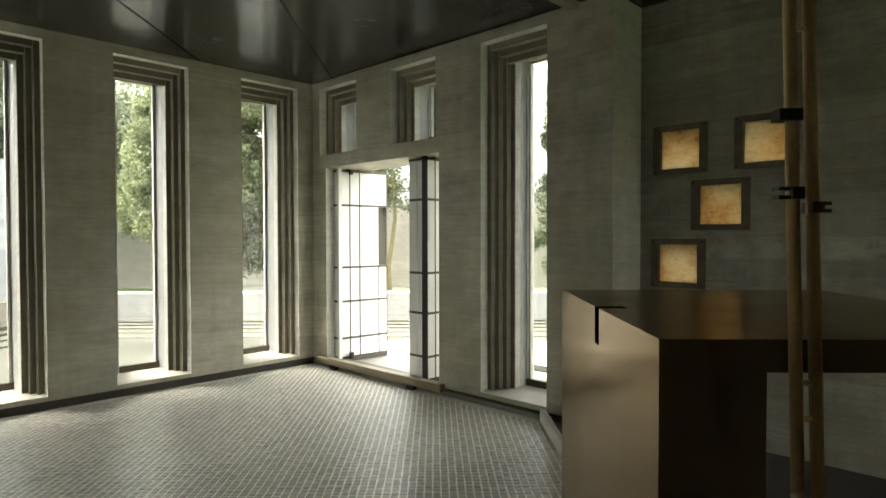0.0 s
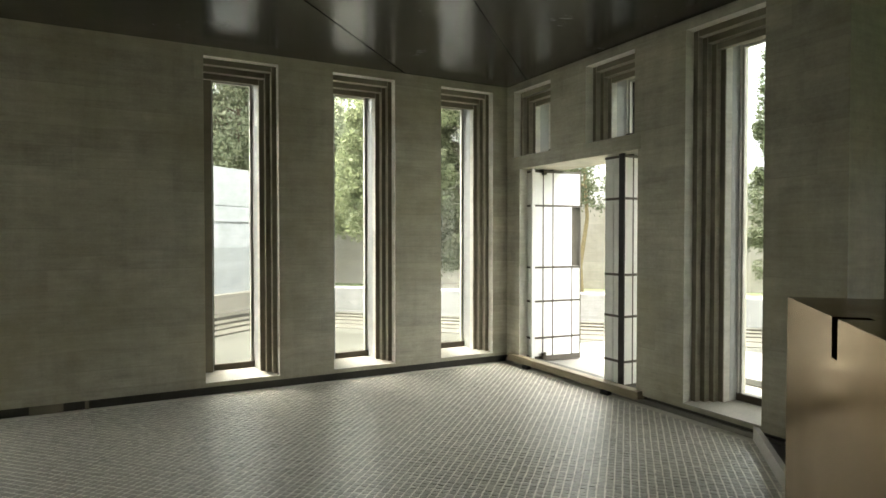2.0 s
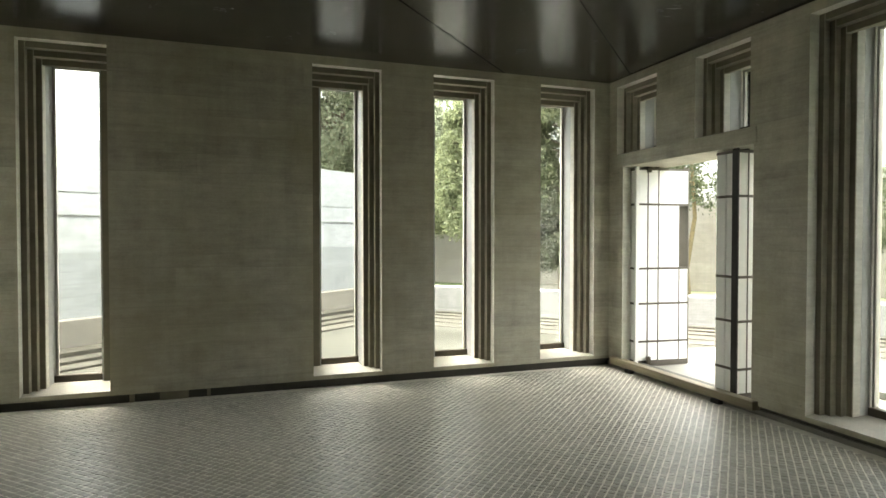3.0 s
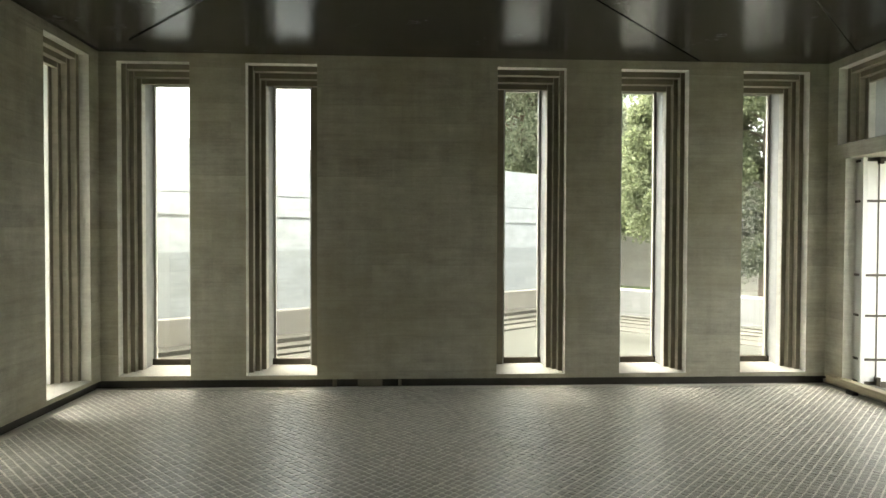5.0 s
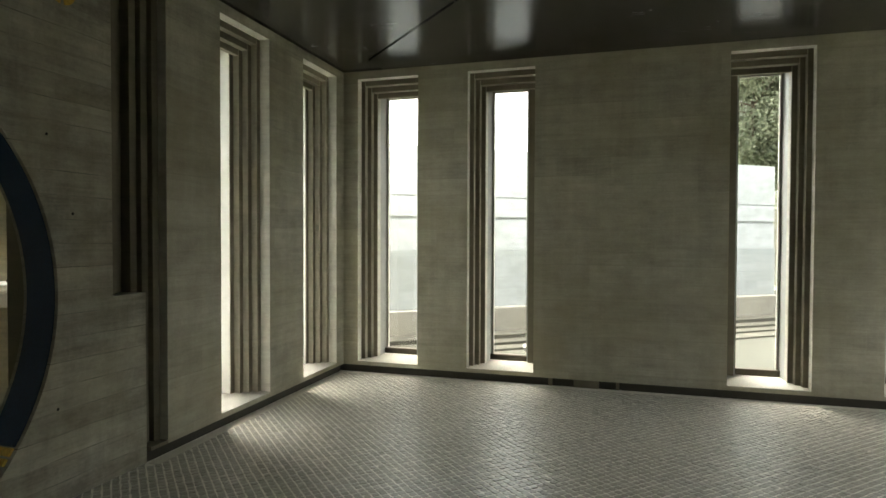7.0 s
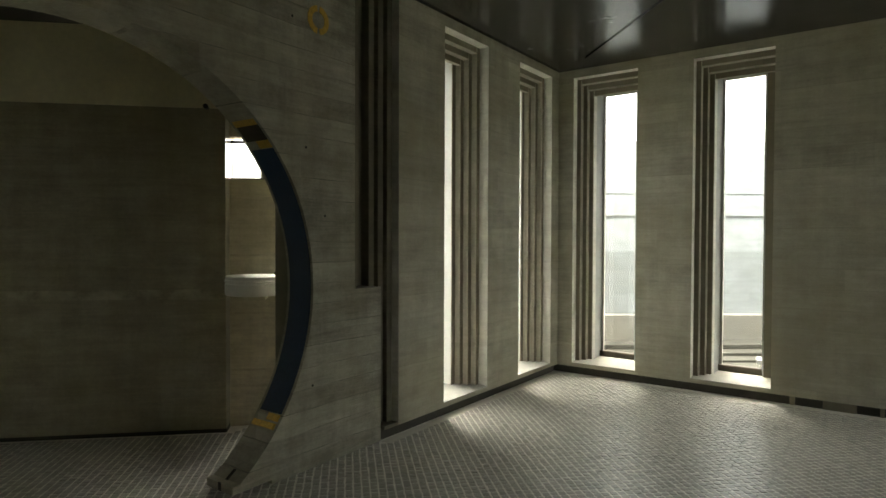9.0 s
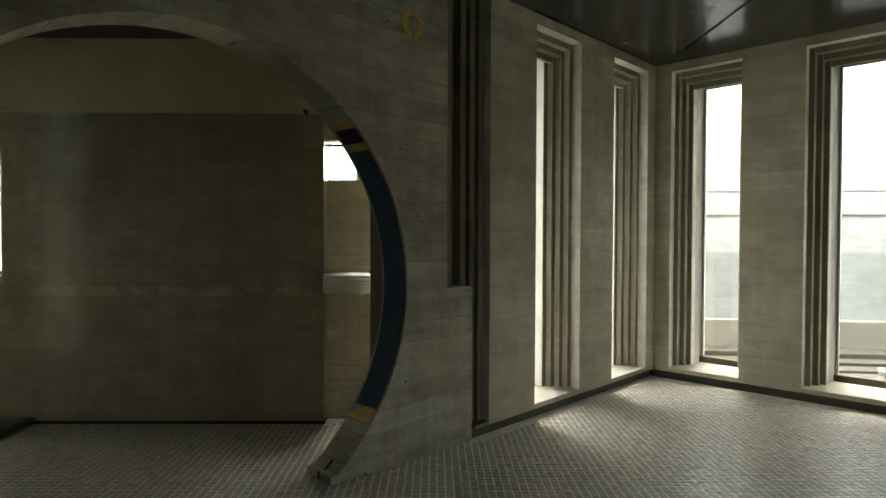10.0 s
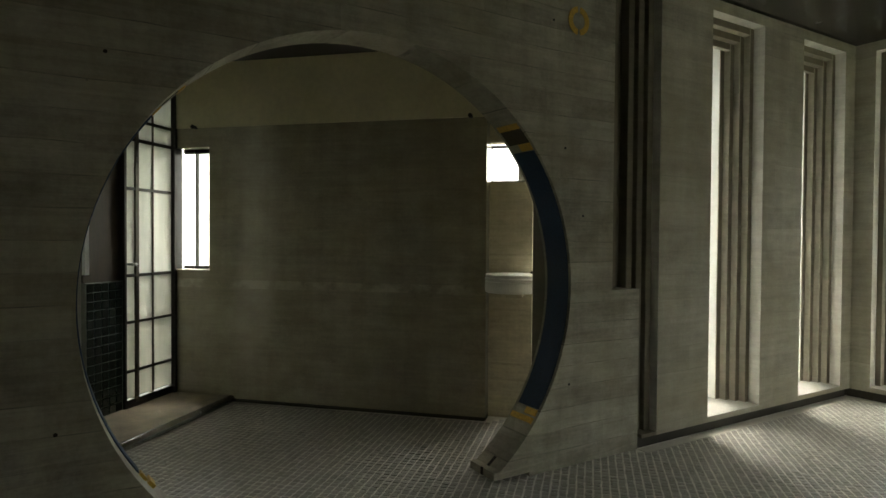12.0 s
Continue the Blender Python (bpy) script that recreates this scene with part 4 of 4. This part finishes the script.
# added wall: hides the horizon and keeps the west window views white
tagged(boxes("window_backing_wall", [((-9.3, -13, -0.45), (-9.0, 4.0, 2.9))], M_CHEEK), "white wall added west of the chapel to whiten window views", "wall", "", "structure")


def cloud(rng, centres, radii, count, size, droop=0.0):
    """Many small leaf faces scattered through overlapping clumps."""
    pick = rng.integers(0, len(centres), count)
    v = rng.normal(size=(count, 3))
    v /= np.linalg.norm(v, axis=1)[:, None]
    pos = centres[pick] + v * (radii[pick] * (0.55 + 0.45 * rng.random(count)) ** 1.0)[:, None]
    pos[:, 2] -= droop * rng.random(count) ** 2
    a = rng.normal(size=(count, 3))
    a /= np.linalg.norm(a, axis=1)[:, None]
    b = np.cross(a, rng.normal(size=(count, 3)))
    b /= np.linalg.norm(b, axis=1)[:, None]
    sz = (size * (0.6 + 0.8 * rng.random(count)))[:, None]
    verts = np.stack([pos - a * sz, pos + b * sz * 0.45, pos + a * sz, pos - b * sz * 0.45], 1).reshape(-1, 3)
    faces = np.arange(count * 4).reshape(-1, 4)
    return verts, faces


def tree(name, label, x, y, height, crown_low, radius, shape, material, seed, clumps=60, leaves=9000, size=0.07, base=-0.45, ivy=False, puff=1.0):
    rng = np.random.default_rng(seed)
    thing = empty(name, label, "tree")
    bm = bmesh.new()
    r0 = (0.05 + height * 0.018) * (0.35 if ivy else 1)
    pts = [Vector((x + rng.normal() * 0.04 * k, y + rng.normal() * 0.04 * k, base + height * 0.92 * k / 6)) for k in range(7)]
    for k in range(6):
        tube(bm, pts[k], pts[k + 1], r0 * (1 - k / 7), r0 * (1 - (k + 1) / 7), 9)
    centres, radii = [], []
    for k in range(clumps):
        h = rng.random()
        z = crown_low + (height + base - crown_low) * h
        rr = radius * (shape(h)) * (0.35 + 0.65 * rng.random() ** 0.5)
        a = rng.random() * 2 * math.pi
        c = (x + rr * math.cos(a), y + rr * math.sin(a), z)
        centres.append(c)
        radii.append(puff * radius * (0.16 + 0.2 * rng.random()))
        if k % 3 == 0:
            tube(bm, (x, y, max(base + 0.5, z - rr * 0.5)), c, 0.035, 0.01, 5)
    part("trunk", bm, M_IVY if ivy else M_BARK, thing)
    verts, faces = cloud(rng, np.array(centres), np.array(radii), leaves, size, 0.25)
    me = bpy.data.meshes.new("crown")
    me.from_pydata(verts.tolist(), [], faces.tolist())
    me.materials.append(material)
    crown = new("crown", me)
    crown.parent = thing
    return thing


def cone_shape(h):
    return max(0.12, 1 - h * 0.8)


def round_shape(h):
    return max(0.2, math.sin(math.pi * (0.15 + 0.8 * h)))


tree("cypress_tree", "tall light green cypress on the lawn", 9.35, 8.5, 8.5, 1.75, 1.9, cone_shape, M_LEAF, 3, 420, 150000, 0.05, puff=0.6)
tree("cypress_tree", "ragged cypress with a bare grey trunk", 10.6, 7.3, 8.0, 0.9, 1.5, round_shape, M_LEAF, 5, 260, 90000, 0.05, puff=0.7)
tree("oak_tree", "dark evergreen oak behind the white wall", 6.4, 14.0, 9.0, 3.2, 3.0, round_shape, M_LEAF_DARK, 7, 300, 130000, 0.06, puff=0.75)
tree("oak_tree", "dark evergreen oak behind the lawn", 9.0, 15.5, 9.0, 2.6, 2.6, round_shape, M_LEAF_DARK, 8, 200, 60000, 0.075, puff=0.75)
tree("oak_tree", "evergreen tree with an ivy-grown trunk on the lawn", 12.75, 5.5, 7.5, 2.4, 1.7, round_shape, M_LEAF_SHADE, 9, 50, 16000, 0.05, ivy=True)
tree("cypress_tree", "slim dark cypress by the boundary wall", 17.6, 3.9, 7.5, 0.6, 0.75, cone_shape, M_LEAF_SHADE, 11, 80, 20000, 0.045)
tree("cypress_tree", "slim dark cypress behind the boundary wall", 22.0, 9.0, 9.0, 0.6, 0.9, cone_shape, M_LEAF_SHADE, 12, 80, 18000, 0.05)
tree("cypress_tree", "slim cypress behind the boundary wall", 18.5, 12.5, 8.0, 0.6, 0.9, cone_shape, M_LEAF_SHADE, 13, 70, 16000, 0.05)

# ---------------------------------------------------------------- floor tiles, laid at 45 degrees
PITCH = 0.046


def tile_here(x, y):
    if -SIDE < y < 0 and 0.0 < x < SIDE and (x > 0.05 or y > -2.7):
        return y > x - 9.87 and x > 0.05 and y < -0.05 and (x < SIDE - 0.05 or y < -3.2)
    if -0.31 < x <= 0.05:
        return -6.8 < y < -2.7
    return x <= -0.31 and y < x - (1.99 if x > -1.0 else 2.19) and x + y > -7.26 and y < -1.5 and y > -6.6


CORNERS = [(-1, -0.78), (-0.78, -1), (0.78, -1), (1, -0.78), (1, 0.78), (0.78, 1), (-0.78, 1), (-1, 0.78)]


def tile_verts(rng, a, b):
    """One small tile with worn corners, slightly uneven, at the grid cell (a, b)."""
    h = 0.0197 + rng.normal() * 0.0006
    t = rng.normal(size=2) * 0.0006
    zt = rng.normal() * 0.0003
    du, dv = rng.normal(size=2) * 0.001
    res = []
    for k, e in ((0, h), (1, h - 0.0016)):
        for p, q in CORNERS:
            u, v = a + du + p * e, b + dv + q * e
            z = (zt + p * t[0] + q * t[1]) if k else -0.006
            res.append((Q * (u + v), Q * (u - v), z))
    return res


rng = np.random.default_rng(4)
FACES = [tuple(range(15, 7, -1))] + [(8 + i, 8 + (i + 1) % 8, (i + 1) % 8, i) for i in range(8)]
floor_ob = bpy.data.objects["floor"]
allv, allf, singles = [], [], []
for i in range(-200, 200):
    for j in range(-70, 235):
        a, b = (i + 0.5) * PITCH, (j + 0.5) * PITCH
        x, y = Q * (a + b), Q * (a - b)
        if not tile_here(x, y):
            continue
        if 1.0 < x < 1.9 and -3.6 < y < -2.7:
            singles.append((a, b))
            continue
        n = len(allv)
        allv += tile_verts(rng, a, b)
        allf += [tuple(n + c for c in f) for f in FACES]
me = bpy.data.meshes.new("floor_tiles")
me.from_pydata(allv, [], allf)
me.materials.append(M_TILE)
rest = tagged(new("floor_tiles", me), "", "", "", "stuff")
rest.parent = floor_ob
shared = []
for k in range(6):
    me = bpy.data.meshes.new("tile")
    me.from_pydata(tile_verts(rng, 0, 0), [], FACES)
    me.materials.append(M_TILE)
    shared.append(me)
for k, (a, b) in enumerate(singles[:300]):
    t = new("tile", shared[k % 6])
    t.parent = floor_ob
    t.location = (Q * (a + b), Q * (a - b), 0)
if len(singles) > 300:
    allv, allf = [], []
    for a, b in singles[300:]:
        n = len(allv)
        allv += tile_verts(rng, a, b)
        allf += [tuple(n + c for c in f) for f in FACES]
    me = bpy.data.meshes.new("floor_tiles")
    me.from_pydata(allv, [], allf)
    me.materials.append(M_TILE)
    more = tagged(new("floor_tiles", me), "", "", "", "stuff")
    more.parent = floor_ob
